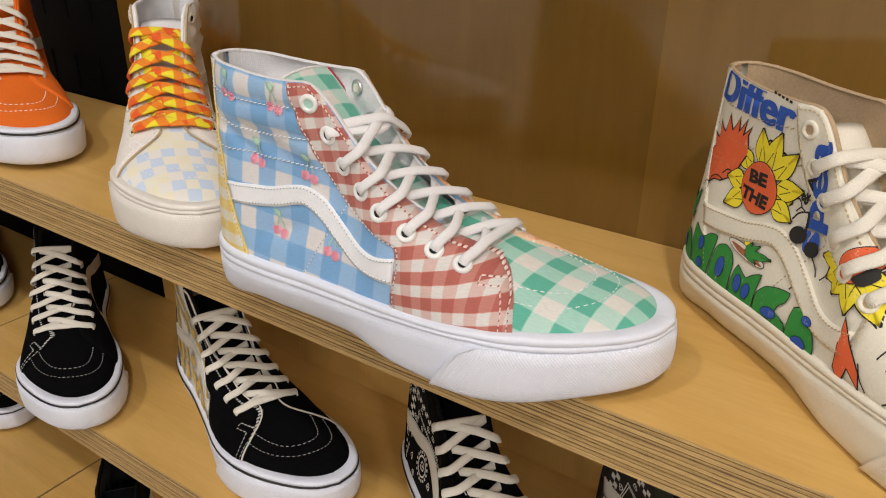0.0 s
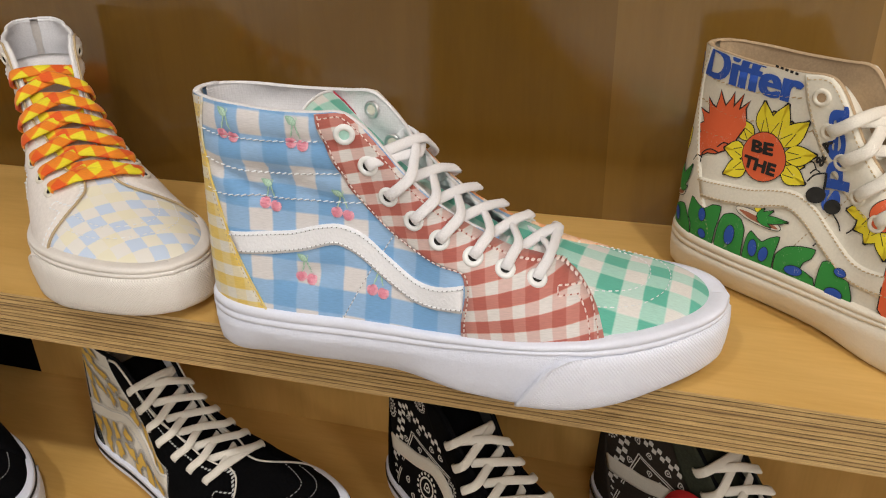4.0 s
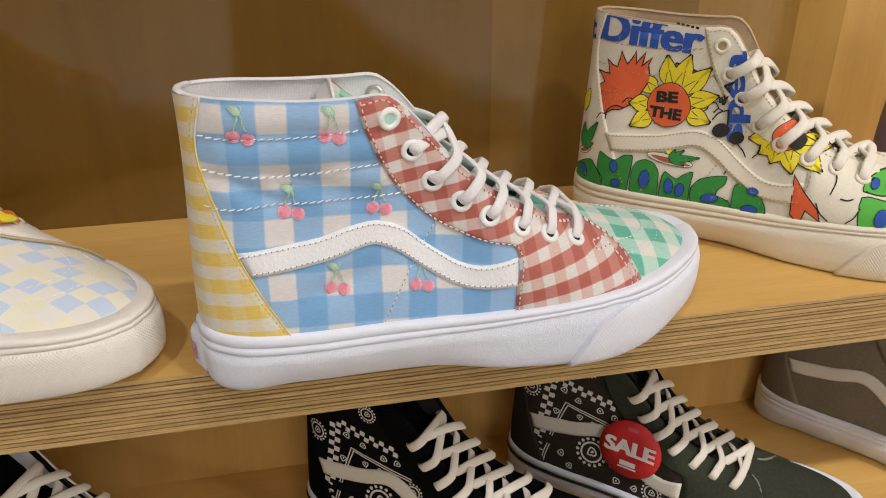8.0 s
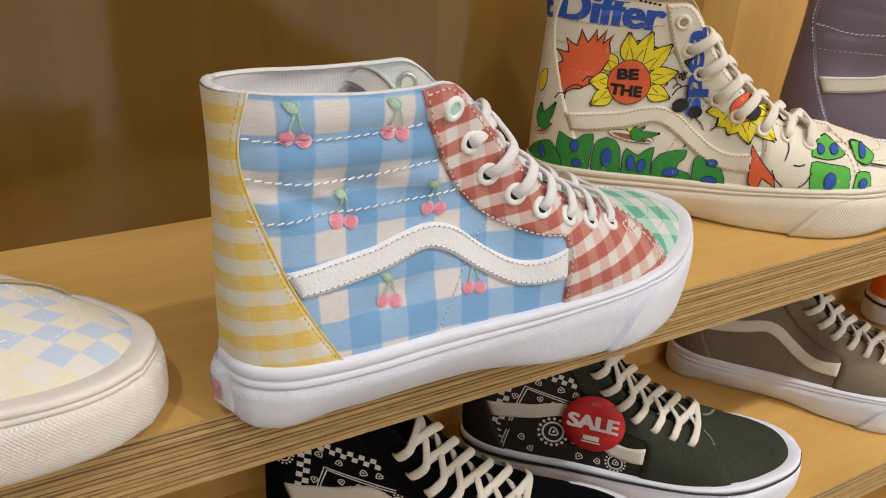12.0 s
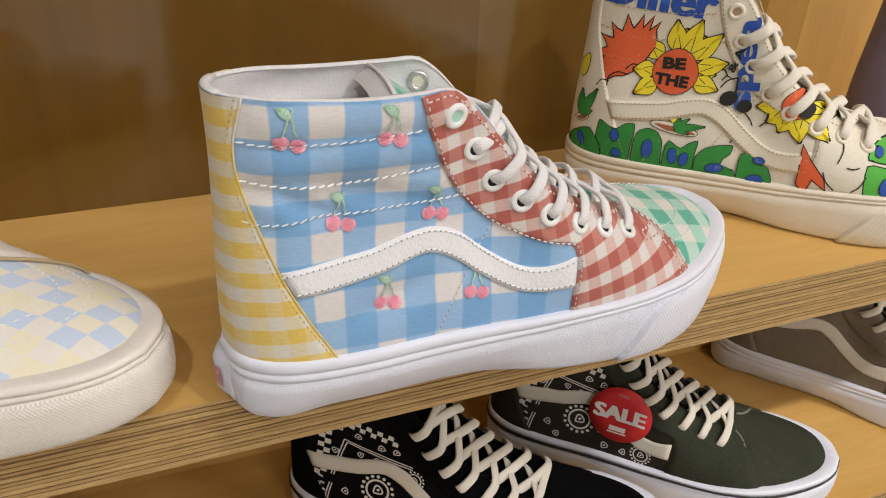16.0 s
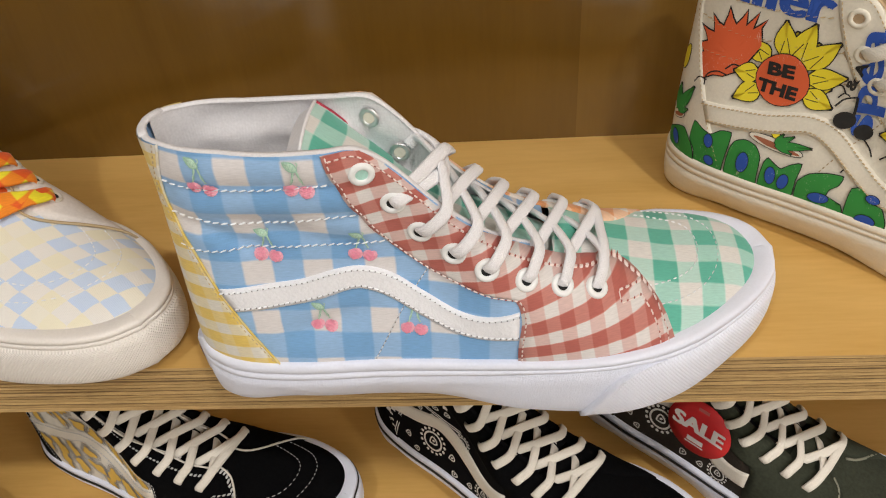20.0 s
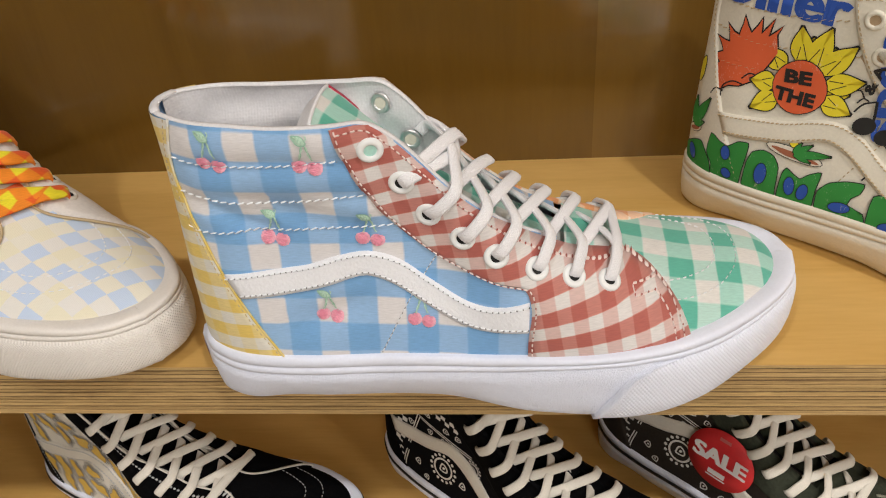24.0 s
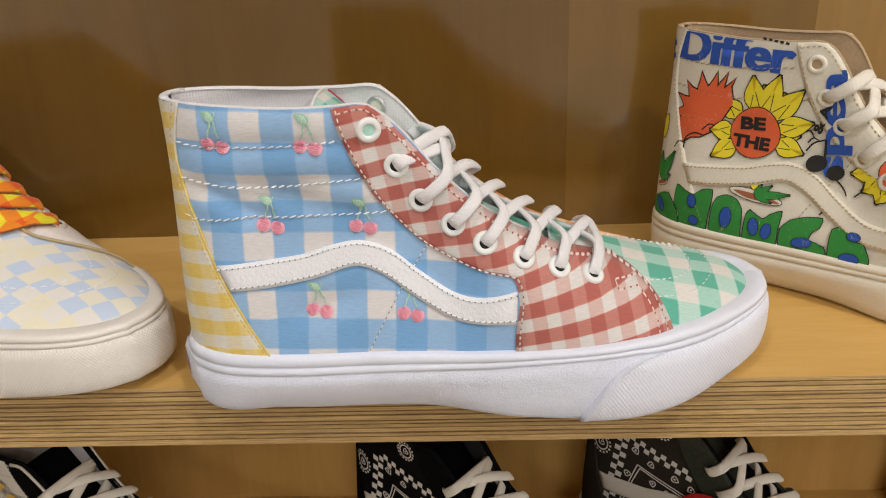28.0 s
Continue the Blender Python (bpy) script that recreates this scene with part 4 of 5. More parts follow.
def petal(cu, cw, angle, inner, outer, wide, n=9):
    """A pointed leaf shape that starts inner and ends outer metres from a centre."""
    a = radians(angle)
    d, q = (math.cos(a), math.sin(a)), (-math.sin(a), math.cos(a))
    side_a, side_b = [], []
    for i in range(n):
        t = i / (n - 1)
        h = wide * math.sin(math.pi * min(1, t ** .75)) * .5 if i not in (0, n - 1) else wide * (.16 if i == 0 else .0)
        r = inner + (outer - inner) * t
        side_a.append((cu + d[0] * r + q[0] * h, cw + d[1] * r + q[1] * h))
        side_b.append((cu + d[0] * r - q[0] * h, cw + d[1] * r - q[1] * h))
    mid = inner + (outer - inner) * .45
    return side_a + side_b[::-1], (cu + d[0] * mid, cw + d[1] * mid)


def grown(outline, centre, by):
    """The outline moved outwards by an even width."""
    n = len(outline)
    area = sum(a[0] * b[1] - b[0] * a[1] for a, b in zip(outline, outline[1:] + outline[:1]))
    turn = 1 if area > 0 else -1
    out = []
    for i, (u, w) in enumerate(outline):
        e = []
        for (x0, y0), (x1, y1) in ((outline[i - 1], (u, w)), ((u, w), outline[(i + 1) % n])):
            d = math.hypot(x1 - x0, y1 - y0) or 1e-9
            e.append(((y1 - y0) / d * turn, -(x1 - x0) / d * turn))
        m = (e[0][0] + e[1][0], e[0][1] + e[1][1])
        k = by * 2 / max(.5, m[0] ** 2 + m[1] ** 2)
        out.append((u + m[0] * k, w + m[1] * k))
    return out


def inked(outline, centre, mat, parent, name, off=.0008, line=.0006, gap=.00012, ink_mat=None):
    """A printed shape with a black outline round it."""
    ob = stamp(outline, centre, mat, parent, name, off)
    stamp(grown(outline, centre, line), centre, ink_mat or INK_BLACK, ob, "outline", off - gap)
    return ob


def stroke(line, mat, parent, name="printed_line", off=.0006, wide=.0004, side=-1):
    pts = resample(spline(line, 6), max(8, len(line) * 6))
    rows = []
    for i, p in enumerate(pts):
        d = pts[min(i + 1, len(pts) - 1)] - pts[max(i - 1, 0)]
        q = Vector((-d.y, d.x)).normalized() * wide
        rows.append([on_side(p.x + q.x, p.y + q.y, side, off), on_side(p.x - q.x, p.y - q.y, side, off)])
    return part(name, mesh_of(*lattice(rows, None, flip=side > 0)), mat, parent)


def type_mesh(words, bold=.0):
    """Flat letters with the built-in font, one unit high, as a mesh with short edges."""
    data = bpy.data.curves.new("type", "FONT")
    data.body, data.offset, data.resolution_u = words, bold, 4
    ob = bpy.data.objects.new("type", data)
    scene.collection.objects.link(ob)
    me = bpy.data.meshes.new_from_object(ob.evaluated_get(bpy.context.evaluated_depsgraph_get()))
    bpy.data.objects.remove(ob)
    bm = bmesh.new()
    bm.from_mesh(me)
    bmesh.ops.triangulate(bm, faces=bm.faces[:])
    for _ in range(2):
        long = [e for e in bm.edges if e.calc_length() > .3]
        if long:
            bmesh.ops.subdivide_edges(bm, edges=long, cuts=1)
            bmesh.ops.triangulate(bm, faces=bm.faces[:])
    bm.to_mesh(me)
    bm.free()
    return me


def lettering(words, mat, parent, low, size, turn=0.0, off=.0006, bold=.0, side=-1, name="lettering", stretch_x=1.0, place=None):
    """Words on the upper: low is the lower left corner and size (width, height), in metres."""
    me = type_mesh(words, bold)
    xs, ys = [v.co.x for v in me.vertices], [v.co.y for v in me.vertices]
    x0, x1, y0, y1 = min(xs), max(xs), min(ys), max(ys)
    c, s = math.cos(radians(turn)), math.sin(radians(turn))
    for v in me.vertices:
        x, y = (v.co.x - x0) / (x1 - x0) * size[0], (v.co.y - y0) / (y1 - y0) * size[1]
        u, w = low[0] + x * c - y * s, low[1] + x * s + y * c
        w = w if place else min(w, top(u) - .0005)
        v.co = place(u, w) if place else on_side(u, w, side, off)
    return part(name, me, mat, parent)


def fat_words(words, mat, parent, low, size, turn, off, bold, grow):
    """Heavy lettering: the strokes widened to both sides."""
    word = lettering(words, mat, parent, low, size, turn, off, bold)
    c, s = math.cos(radians(turn)), math.sin(radians(turn))
    for k, dx in enumerate((-grow, grow)):
        lettering(words, mat, word, (low[0] + dx * c, low[1] + dx * s), size, turn, off + .0001 * (k + 1), bold, name="letter_stroke")
    return word


def cherry_form(u, w, a, b, turn):
    """A round fruit with a notch where the stem joins and a ragged thread edge."""
    out = []
    for i in range(30):
        t = 2 * math.pi * i / 30
        r = 1 - .34 * math.exp(-((t - math.pi / 2) / .38) ** 2) - .08 * math.sin(t) ** 2 * (t > math.pi) + (.035 if i % 2 else -.035)
        x, y = a * r * math.cos(t), b * r * math.sin(t)
        c, s = math.cos(radians(turn)), math.sin(radians(turn))
        out.append((u + x * c - y * s, w + x * s + y * c))
    return out


def cherries(parent, u, w):
    """An embroidered pair of cherries with twisted stems and an open leaf."""
    rng = random.Random(int(u * 1e5))
    spots = [(u - .0030, w + .0004, 12), (u + .0032, w - .0010, -14)]
    motif = stamp(cherry_form(spots[0][0], spots[0][1], .0032, .0034, 12), spots[0][:2], PINK, parent, "cherry_embroidery", .0005, .0006)
    stamp(cherry_form(spots[1][0], spots[1][1], .0032, .0033, -14), spots[1][:2], PINK, motif, "cherry", .0005, .0006)
    for x0, x1 in ((-.0026, .0003), (.0029, .0012)):
        for d in (-.00035, .00035):
            line = [(u + x0 + (x1 - x0) * t ** .8 + d * math.cos(9 * t), w + .0030 + .0080 * t) for t in (0, .2, .4, .6, .8, 1)]
            stroke(line, LEAF if d > 0 else LEAF_DARK, motif, "stem", .0007 + d * .2, .00024)
    out, mid = petal(u + .0010, w + .0108, 148, -.0006, .0056, .0034)
    stamp(out, mid, LEAF, motif, "leaf", .0006, .0003)
    for k in range(4):
        q = (u + .0002 - .0011 * k, w + .0114 + .0007 * k)
        stroke([(q[0] - .0004, q[1] - .0008), q, (q[0] + .0003, q[1] + .0009)], LEAF_DARK, motif, "leaf_thread", .0010, .00010)
    stroke(out + [out[0]], LEAF_DARK, motif, "leaf_outline", .0008, .00022)
    stroke([(u + .0012, w + .0110), (u + .0022, w + .0128), (u + .0016, w + .0136)], LEAF, motif, "leaf_tail", .0007, .00022)
    sets = []
    for cx, cy, turn in spots:
        for k in range(-4, 5):
            h = .0028 * math.sqrt(max(.02, 1 - (k / 4.6) ** 2))
            e = rng.uniform(-.0003, .0003)
            sets.append(dashes([(cx - h + e, cy + k * .00066 - .0002), (cx + h + e, cy + k * .00066 + .0005)], -1, .0009 + .0003 * (1 - abs(k) / 4), 2 * h - .0004, .0003, .00015, .0003))
    part("thread", mesh_of(*merge(*sets), smooth_faces=False), PINK_DARK, motif)


PINK_DARK = material("deep_pink_thread", (.84, .33, .44), .6)
BROWN_INK = material("brown_print", (.36, .12, .06), .8)


def sunflower(parent, u, w, disc_r, petals, wide, off):
    """petals: (angle, reach) pairs."""
    head = inked(oval(u, w, disc_r * .96, disc_r * 1.05, 0, 24, .03, 3), (u, w), INK_RED, parent, "sunflower_print", off + .0005, .0005)
    for k, (a, reach) in enumerate(petals):
        out, mid = petal(u, w, a, disc_r * .9, reach, wide)
        inked(out, mid, INK_YELLOW, head, "petal", off - .0004 + .00007 * k, .0006)
        c, s = math.cos(radians(a)), math.sin(radians(a))
        for turn, far in ((-.0017, .50), (.0017, .42)):
            stroke([(u + c * disc_r * 1.06 - s * turn * 1.5, w + s * disc_r * 1.06 + c * turn * 1.5),
                    (u + c * (disc_r + (reach - disc_r) * far) - s * turn * .4, w + s * (disc_r + (reach - disc_r) * far) + c * turn * .4)], INK_BLACK, head, "vein", off - .0004 + .00007 * k + .00005, .00022)
    return head


def rounded(outline, per=3):
    """A closed outline with its corners eased."""
    n = len(outline)
    out = []
    for i in range(n):
        a, b, c, d = [Vector(outline[(i + k) % n]) for k in (-1, 0, 1, 2)]
        for j in range(per):
            t = j / per
            q = b + (c - a) * t * .30 + (3 * (c - b) - .6 * (c - a) - .3 * (d - b)) * t * t + (2 * (b - c) + .3 * (c - a) + .3 * (d - b)) * t ** 3
            out.append((q.x, q.y))
    return out


# fat hand-drawn capitals: outline in (length, height), then their drops (length, height, half width, half height, turn)
CAPITALS = [
    ([(.003, .030), (.008, .042), (.014, .047), (.0195, .0485), (.0235, .044), (.0275, .0385), (.0292, .030), (.016, .029)], [(.0145, .040, .0022, .0048, 20)]),
    ([(.0305, .029), (.0288, .038), (.0245, .044), (.0257, .0562), (.0315, .0535), (.0375, .0520), (.043, .0562), (.0492, .0570), (.0495, .050), (.0487, .0417), (.0478, .029), (.040, .029)], [(.0372, .0480, .0027, .0042, 10), (.0400, .0360, .0032, .0026, -30)]),
    ([(.0514, .029), (.0508, .0465), (.053, .0531), (.0587, .0557), (.065, .0541), (.0690, .0484), (.0698, .036), (.0696, .029)], [(.0602, .0424, .0034, .0062, 0)]),
    ([(.0722, .029), (.0717, .040), (.0722, .0462), (.0738, .0495), (.0782, .0470), (.0822, .0455), (.0862, .0491), (.0920, .0517), (.0912, .0411), (.0910, .029), (.0815, .029)], [(.0774, .0401, .0028, .0052, 8), (.0850, .0387, .0028, .0046, -8)]),
    ([(.0945, .029), (.0928, .0345), (.0928, .0417), (.0975, .0477), (.1059, .0509), (.1142, .0517), (.1135, .0464), (.1100, .0430), (.1092, .0372), (.1179, .0361), (.1200, .029), (.1110, .028)], [(.1058, .0362, .0056, .0028, 10)]),
    ([(.1215, .028), (.1206, .0328), (.1206, .0470), (.129, .0490), (.1335, .0430), (.1380, .0424), (.1420, .035), (.1415, .027), (.130, .027)], [(.1322, .0330, .0052, .0030, 5), (.1325, .0455, .0036, .0022, 0)]),
]


def print_sunflower_shoe(ob):
    """Lettering, flowers and doodles on the cream canvas shoe."""
    fat_words("Differ", INK_BLUE, ob, (.0165, .1338), (.0690, .0195), -3, .0004, .018, .0010)
    lettering("t", INK_BLUE, ob, (.0070, .133), (.006, .014), 0, .0014, .03)
    for i in range(5):
        stroke([(.0680 + i * .0031, .1496 - i * .0005), (.0700 + i * .0031, .1493 - i * .0005)], INK_BLACK, ob, "printed_bar", .0007, .0007)
    # spiky burst behind the flower, and the cloud in front of it
    c = (.0385, .1015)
    tips = [(.0548, .1262), (.0500, .1292), (.0433, .1284), (.0334, .1274), (.0240, .1209), (.0182, .1127), (.0142, .1020), (.0145, .0933), (.0160, .0809)]
    spikes = [(.0540, .1110)]
    polar = [(math.atan2(w - c[1], u - c[0]) % (2 * math.pi), math.hypot(u - c[0], w - c[1])) for u, w in tips] + [(radians(255), .018)]
    for (a, r), (b, q) in zip(polar, polar[1:]):
        for turn, far in ((a - (b - a) * .16, r * .80), (a, r), (a + (b - a) * .12, r * .84), (a + (b - a) * .30, r * .74), (a + (b - a) * .52, (r + q) * .33)):
            spikes.append((c[0] + far * math.cos(turn), c[1] + far * math.sin(turn)))
    spikes += [(.0360, .0885), (.0450, .0940)]
    inked(spikes, c, INK_RED, ob, "burst_print", .0007, .0008, .0002)
    cloud = stroke([(.0195, .0790), (.0225, .0835), (.0275, .0835)], INK_BLACK, ob, "cloud_print", .0009, .0004)
    for line in ([(.0265, .0800), (.0270, .0865), (.0325, .0905), (.0390, .0895)], [(.0370, .0930), (.0410, .0968), (.0460, .0960)]):
        stroke(line, INK_BLACK, cloud, "cloud_edge", .0009, .0004)
    head = sunflower(ob, .0690, .0950, .0145, ((85, .0285), (60, .0285), (2, .0250), (140, .0280), (97, .0335), (72.8, .0365), (48.4, .0365), (16.4, .0325), (-18, .0295), (215.4, .0297), (182.7, .0268)), .0118, .0008)
    lettering("BE", INK_BLACK, head, (.0605, .0963), (.0145, .0078), 3, .0016, .05)
    lettering("THE", INK_BLACK, head, (.0565, .0858), (.0218, .0078), -2, .0016, .05)
    # green word along the sole
    for k, (form, drops) in enumerate(CAPITALS):
        lift = .0016 if k == 0 else .0010 + .00008 * k
        mid = (sum(q[0] for q in form) / len(form), sum(q[1] for q in form) / len(form))
        word = inked(rounded(form), mid, INK_GREEN, ob, "fat_letter_print", lift, .0005)
        for u, w, a, b, turn in drops:
            inked(oval(u, w, a, b, turn, 16), (u, w), INK_BLUE, word, "blue_drop", lift + .0007, .00035)
    # plant growing from a dish, notes
    plant = inked(oval(.0752, .0582, .0158, .0033, -7), (.0752, .0582), CANVAS, ob, "plant_print", .0009, .0004)
    stamp(oval(.0755, .0577, .0122, .0018, -7, wob=.15, seed=4), (.0755, .0577), BROWN_INK, plant, "soil", .0011)
    for a, l, wide in ((38, .0120, .0034), (10, .0205, .0044), (64, .0080, .0026), (-14, .0110, .0026)):
        out, mid = petal(.0745, .0582, a, .001, l, wide)
        inked(out, mid, INK_GREEN, plant, "leaf", .0014, .0004)
    out, mid = petal(.0740, .0620, 95, 0, .0062, .0045)
    inked(out, mid, INK_YELLOW, plant, "bud", .0012, .0004)
    note = stamp(oval(.1050, .0819, .0056, .0048, 20), (.1050, .0819), INK_BLACK, ob, "music_note_print", .0021)
    stamp(oval(.1157, .0779, .0050, .0043, 20), (.1157, .0779), INK_BLACK, note, "note_head", .0021)
    stroke([(.1085, .0830), (.1084, .0895), (.1078, .0960)], INK_BLACK, note, "note_stem", .0022, .0007)
    stroke([(.1078, .0960), (.1020, .0935), (.0985, .0885)], INK_BLACK, note, "note_flag", .0022, .0005)
    stroke([(.0985, .0930), (.1010, .0960), (.1040, .0950)], INK_BLACK, note, "note_flag", .0010, .0004)
    # lettering up the eyestay
    fat_words("spea", INK_BLUE, ob, (.1242, .0765), (.0590, .0150), 96, .0017, .020, .0007)
    lettering("& A", INK_BLACK, ob, (.1050, .0985), (.0170, .0052), 78, .0021, .04)
    second = sunflower(ob, .1462, .0838, .0082, ((159, .0268), (192, .0230), (222, .0200), (250, .0190), (-72, .0230), (-40, .0310), (-17, .0280)), .0105, .0015)
    stamp(oval(.1530, .0800, .0046, .0034, 30, wob=.2), (.1530, .0800), INK_BLACK, second, "black_patch", .0026)
    flame = [(.1557, .0608), (.1570, .0475), (.1578, .0357), (.1636, .0300), (.1657, .0404), (.1750, .0346), (.1726, .0414), (.1625, .0516)]
    inked(flame, (.1612, .0450), INK_RED, ob, "flame_print", .0018, .0007)
    # blots over the toe
    for pts, c, drops in (([(.1961, .0514), (.1972, .0366), (.2029, .0322), (.2211, .0333), (.2206, .0485), (.208, .0508)], (.2089, .0420), [(.2089, .0415, .0036, .0050, 0)]),
                          ([(.1962, .0550), (.1972, .0602), (.2068, .0637), (.2176, .0560), (.207, .0535)], (.2068, .0585), [(.2015, .0580, .0026, .0022, 0), (.2106, .0580, .0026, .0022, 0)]),
                          ([(.2240, .0600), (.2320, .0580), (.2400, .0530), (.2340, .0500), (.2260, .0530)], (.2310, .0555), [(.2310, .0555, .0030, .0024, 40)]),
                          ([(.2255, .0345), (.2365, .0360), (.2350, .0455), (.2265, .0460)], (.2310, .0405), [(.2310, .0400, .0026, .0030, 0)])):
        blot = inked(rounded(pts), c, INK_GREEN2, ob, "green_blot_print", .0016)
        for u, w, a, b, turn in drops:
            inked(oval(u, w, a, b, turn, 14), (u, w), INK_BLUE, blot, "blue_drop", .0024, .0003)
    for line in ([(.176, .068), (.1795, .060), (.1780, .052)], [(.171, .046), (.1745, .040), (.180, .0355)], [(.190, .036), (.194, .040), (.1965, .046)], [(.1165, .074), (.121, .070), (.1235, .066)],
                 [(.128, .0665), (.1315, .071), (.1320, .0765)], [(.0935, .097), (.0985, .100), (.1015, .096)], [(.236, .050), (.243, .0485), (.249, .047)], [(.1840, .0500), (.1880, .0495), (.1915, .0505)],
                 [(.0530, .0655), (.0560, .0650), (.0595, .0658)], [(.1120, .0535), (.1135, .0560), (.1155, .0570)]):
        stroke(line, INK_BLACK, ob, "printed_line", .0018 if line[0][0] > .12 else .0008, .0004)
    # the heel's own plant, dish and flower, cut off by the counter's back
    side_plant = inked(oval(.0128, .0545, .0050, .0024, 24), (.0128, .0545), CANVAS, ob, "plant_print", .0014, .0004)
    stamp(oval(.0130, .0543, .0038, .0013, 24), (.0130, .0543), BROWN_INK, side_plant, "soil", .0016)
    for a, l, wide in ((64, .0230, .0060), (90, .0180, .0050), (30, .0095, .0042)):
        out, mid = petal(.0112, .0560, a, .001, l, wide)
        inked(out, mid, INK_GREEN, side_plant, "leaf", .0018, .0004)
    inked(oval(.0102, .0900, .0026, .0075, -8, wob=.12), (.0102, .0900), INK_YELLOW, ob, "petal_print", .0012, .0005)


INK_GREEN2 = ink("bright_green_print", (.09, .45, .06))


def paisley(parent, u, w, size, turn):
    """A drop with a curl inside it."""
    c, s = math.cos(radians(turn)), math.sin(radians(turn))
    line = []
    for i in range(26):
        t = i / 25
        a = t * 2 * math.pi
        x, y = size * .55 * math.cos(a), size * math.sin(a) * (.5 + .3 * math.cos(a))
        line.append((u + x * c - y * s, w + x * s + y * c))
    ob = stroke(line, INK_WHITE, parent, "paisley_print", .0007, size * .10)
    stamp(oval(u + size * .12 * c, w + size * .12 * s, size * .22, size * .17, turn, 10), (u + size * .12 * c, w + size * .12 * s), INK_WHITE, ob, "paisley_core", .0007)


def medallion(parent, u, w, r):
    ob = stroke(oval(u, w, r * .72, r * .72, 0, 24) + [(u + r * .72, w)], INK_WHITE, parent, "medallion_print", .0007, r * .07)
    for i in range(16):
        a = 2 * math.pi * i / 16
        stamp(oval(u + r * math.cos(a), w + r * math.sin(a), r * .12, r * .12, 0, 8), (u + r * math.cos(a), w + r * math.sin(a)), INK_WHITE, ob, "dot", .0007)
    paisley(ob, u, w, r * .55, 40)
    return ob


def print_bandana(ob, seed):
    """White bandana print: checker bands, a double frame, medallions and drops."""
    rng = random.Random(seed)
    for a, b in (((.0475, .1215), (.1010, .1095)), ((.0455, .1185), (.0385, .0600))):
        n = 13
        sets = []
        du, dw = (b[0] - a[0]) / n, (b[1] - a[1]) / n
        nu, nw = -dw * .55, du * .55
        for i in range(n):
            for k in range(2):
                o = k if i % 2 else -k
                for row in (0, 1):
                    if (i + row) % 2 == k % 2 and k == 0:
                        u0, w0 = a[0] + du * i + nu * (row * 2 - 1), a[1] + dw * i + nw * (row * 2 - 1)
                        q = [(u0 - nu, w0 - nw), (u0 + du - nu, w0 + dw - nw), (u0 + du + nu, w0 + dw + nw), (u0 + nu, w0 + nw)]
                        sets.append(([on_side(x, y, -1, .0006) for x, y in q], [(0, 1, 2, 3)], None))
        v, f, _ = merge(*sets)
        part("checker_print", mesh_of(v, f), INK_WHITE, ob)
    for d in (0, .0022):
        stroke([(.0585 + d, .0995 - d), (.085, .0938 - d), (.1115, .0880 - d)], INK_WHITE, ob, "frame_print", .0006, .0005)
        stroke([(.0585 + d, .0995 - d), (.0530 + d, .082), (.0480 + d, .0640)], INK_WHITE, ob, "frame_print", .0006, .0005)
        stroke([(.0470 + d, .0560), (.0445 + d, .0460), (.0430 + d, .0370)], INK_WHITE, ob, "frame_print", .0006, .0005)
    for u, w, r in ((.0270, .1050, .0085), (.0771, .1400, .0070), (.0860, .0610, .0120), (.1130, .0770, .0075), (.140, .0450, .0080)):
        medallion(ob, u, w, r)
    for u, w, s, t in ((.056, .1105, .0050, 120), (.070, .1060, .0045, 20), (.088, .1010, .0048, 160), (.100, .0985, .0045, 40), (.072, .0890, .0042, 100), (.083, .0865, .0044, 30), (.098, .0830, .0042, 60),
                       (.0505, .0870, .0045, 80), (.0445, .0750, .0040, 60), (.060, .0520, .0048, 10), (.070, .0430, .0045, 120), (.105, .0560, .0050, 30), (.110, .0420, .0050, 60), (.125, .0420, .0044, 10), (.036, .0500, .0045, 90)):
        paisley(ob, u + rng.uniform(-.001, .001), w + rng.uniform(-.001, .001), s, t)
    for i in range(4):
        stroke([(.0375 + .0016 * i, .060 - .006 * i), (.0415 + .0010 * i, .059 - .006 * i)], INK_WHITE, ob, "printed_bar", .0006, .0009)


def print_swirls(ob):
    """Gold blots with grey contour lines over the pale side."""
    rng = random.Random(5)
    for i, (u, w) in enumerate(((.045, .130), (.062, .122), (.078, .112), (.035, .112), (.052, .103), (.070, .098), (.090, .098), (.104, .090), (.040, .088), (.120, .080), (.136, .073), (.150, .069),
                                (.040, .058), (.056, .060), (.072, .063), (.090, .066), (.060, .045), (.078, .047), (.096, .052), (.112, .050), (.128, .042), (.145, .043), (.108, .040), (.052, .142), (.030, .135))):
        a, b, t = rng.uniform(.0065, .0110), rng.uniform(.0032, .0056), rng.uniform(-70, -10)
        out = oval(u, w, a, b, t, 24, .35, i)
        blot = inked(out, (u, w), INK_GOLD, ob, "swirl_print", .0008, .0005, ink_mat=GREY_INK)
        for k in (.0014, .0026):
            g = grown(out, (u, w), k)
            stroke(g + [g[0]], GREY_INK, blot, "contour", .0005, .00022)


GREY_INK = material("grey_print", (.20, .19, .19), .8)


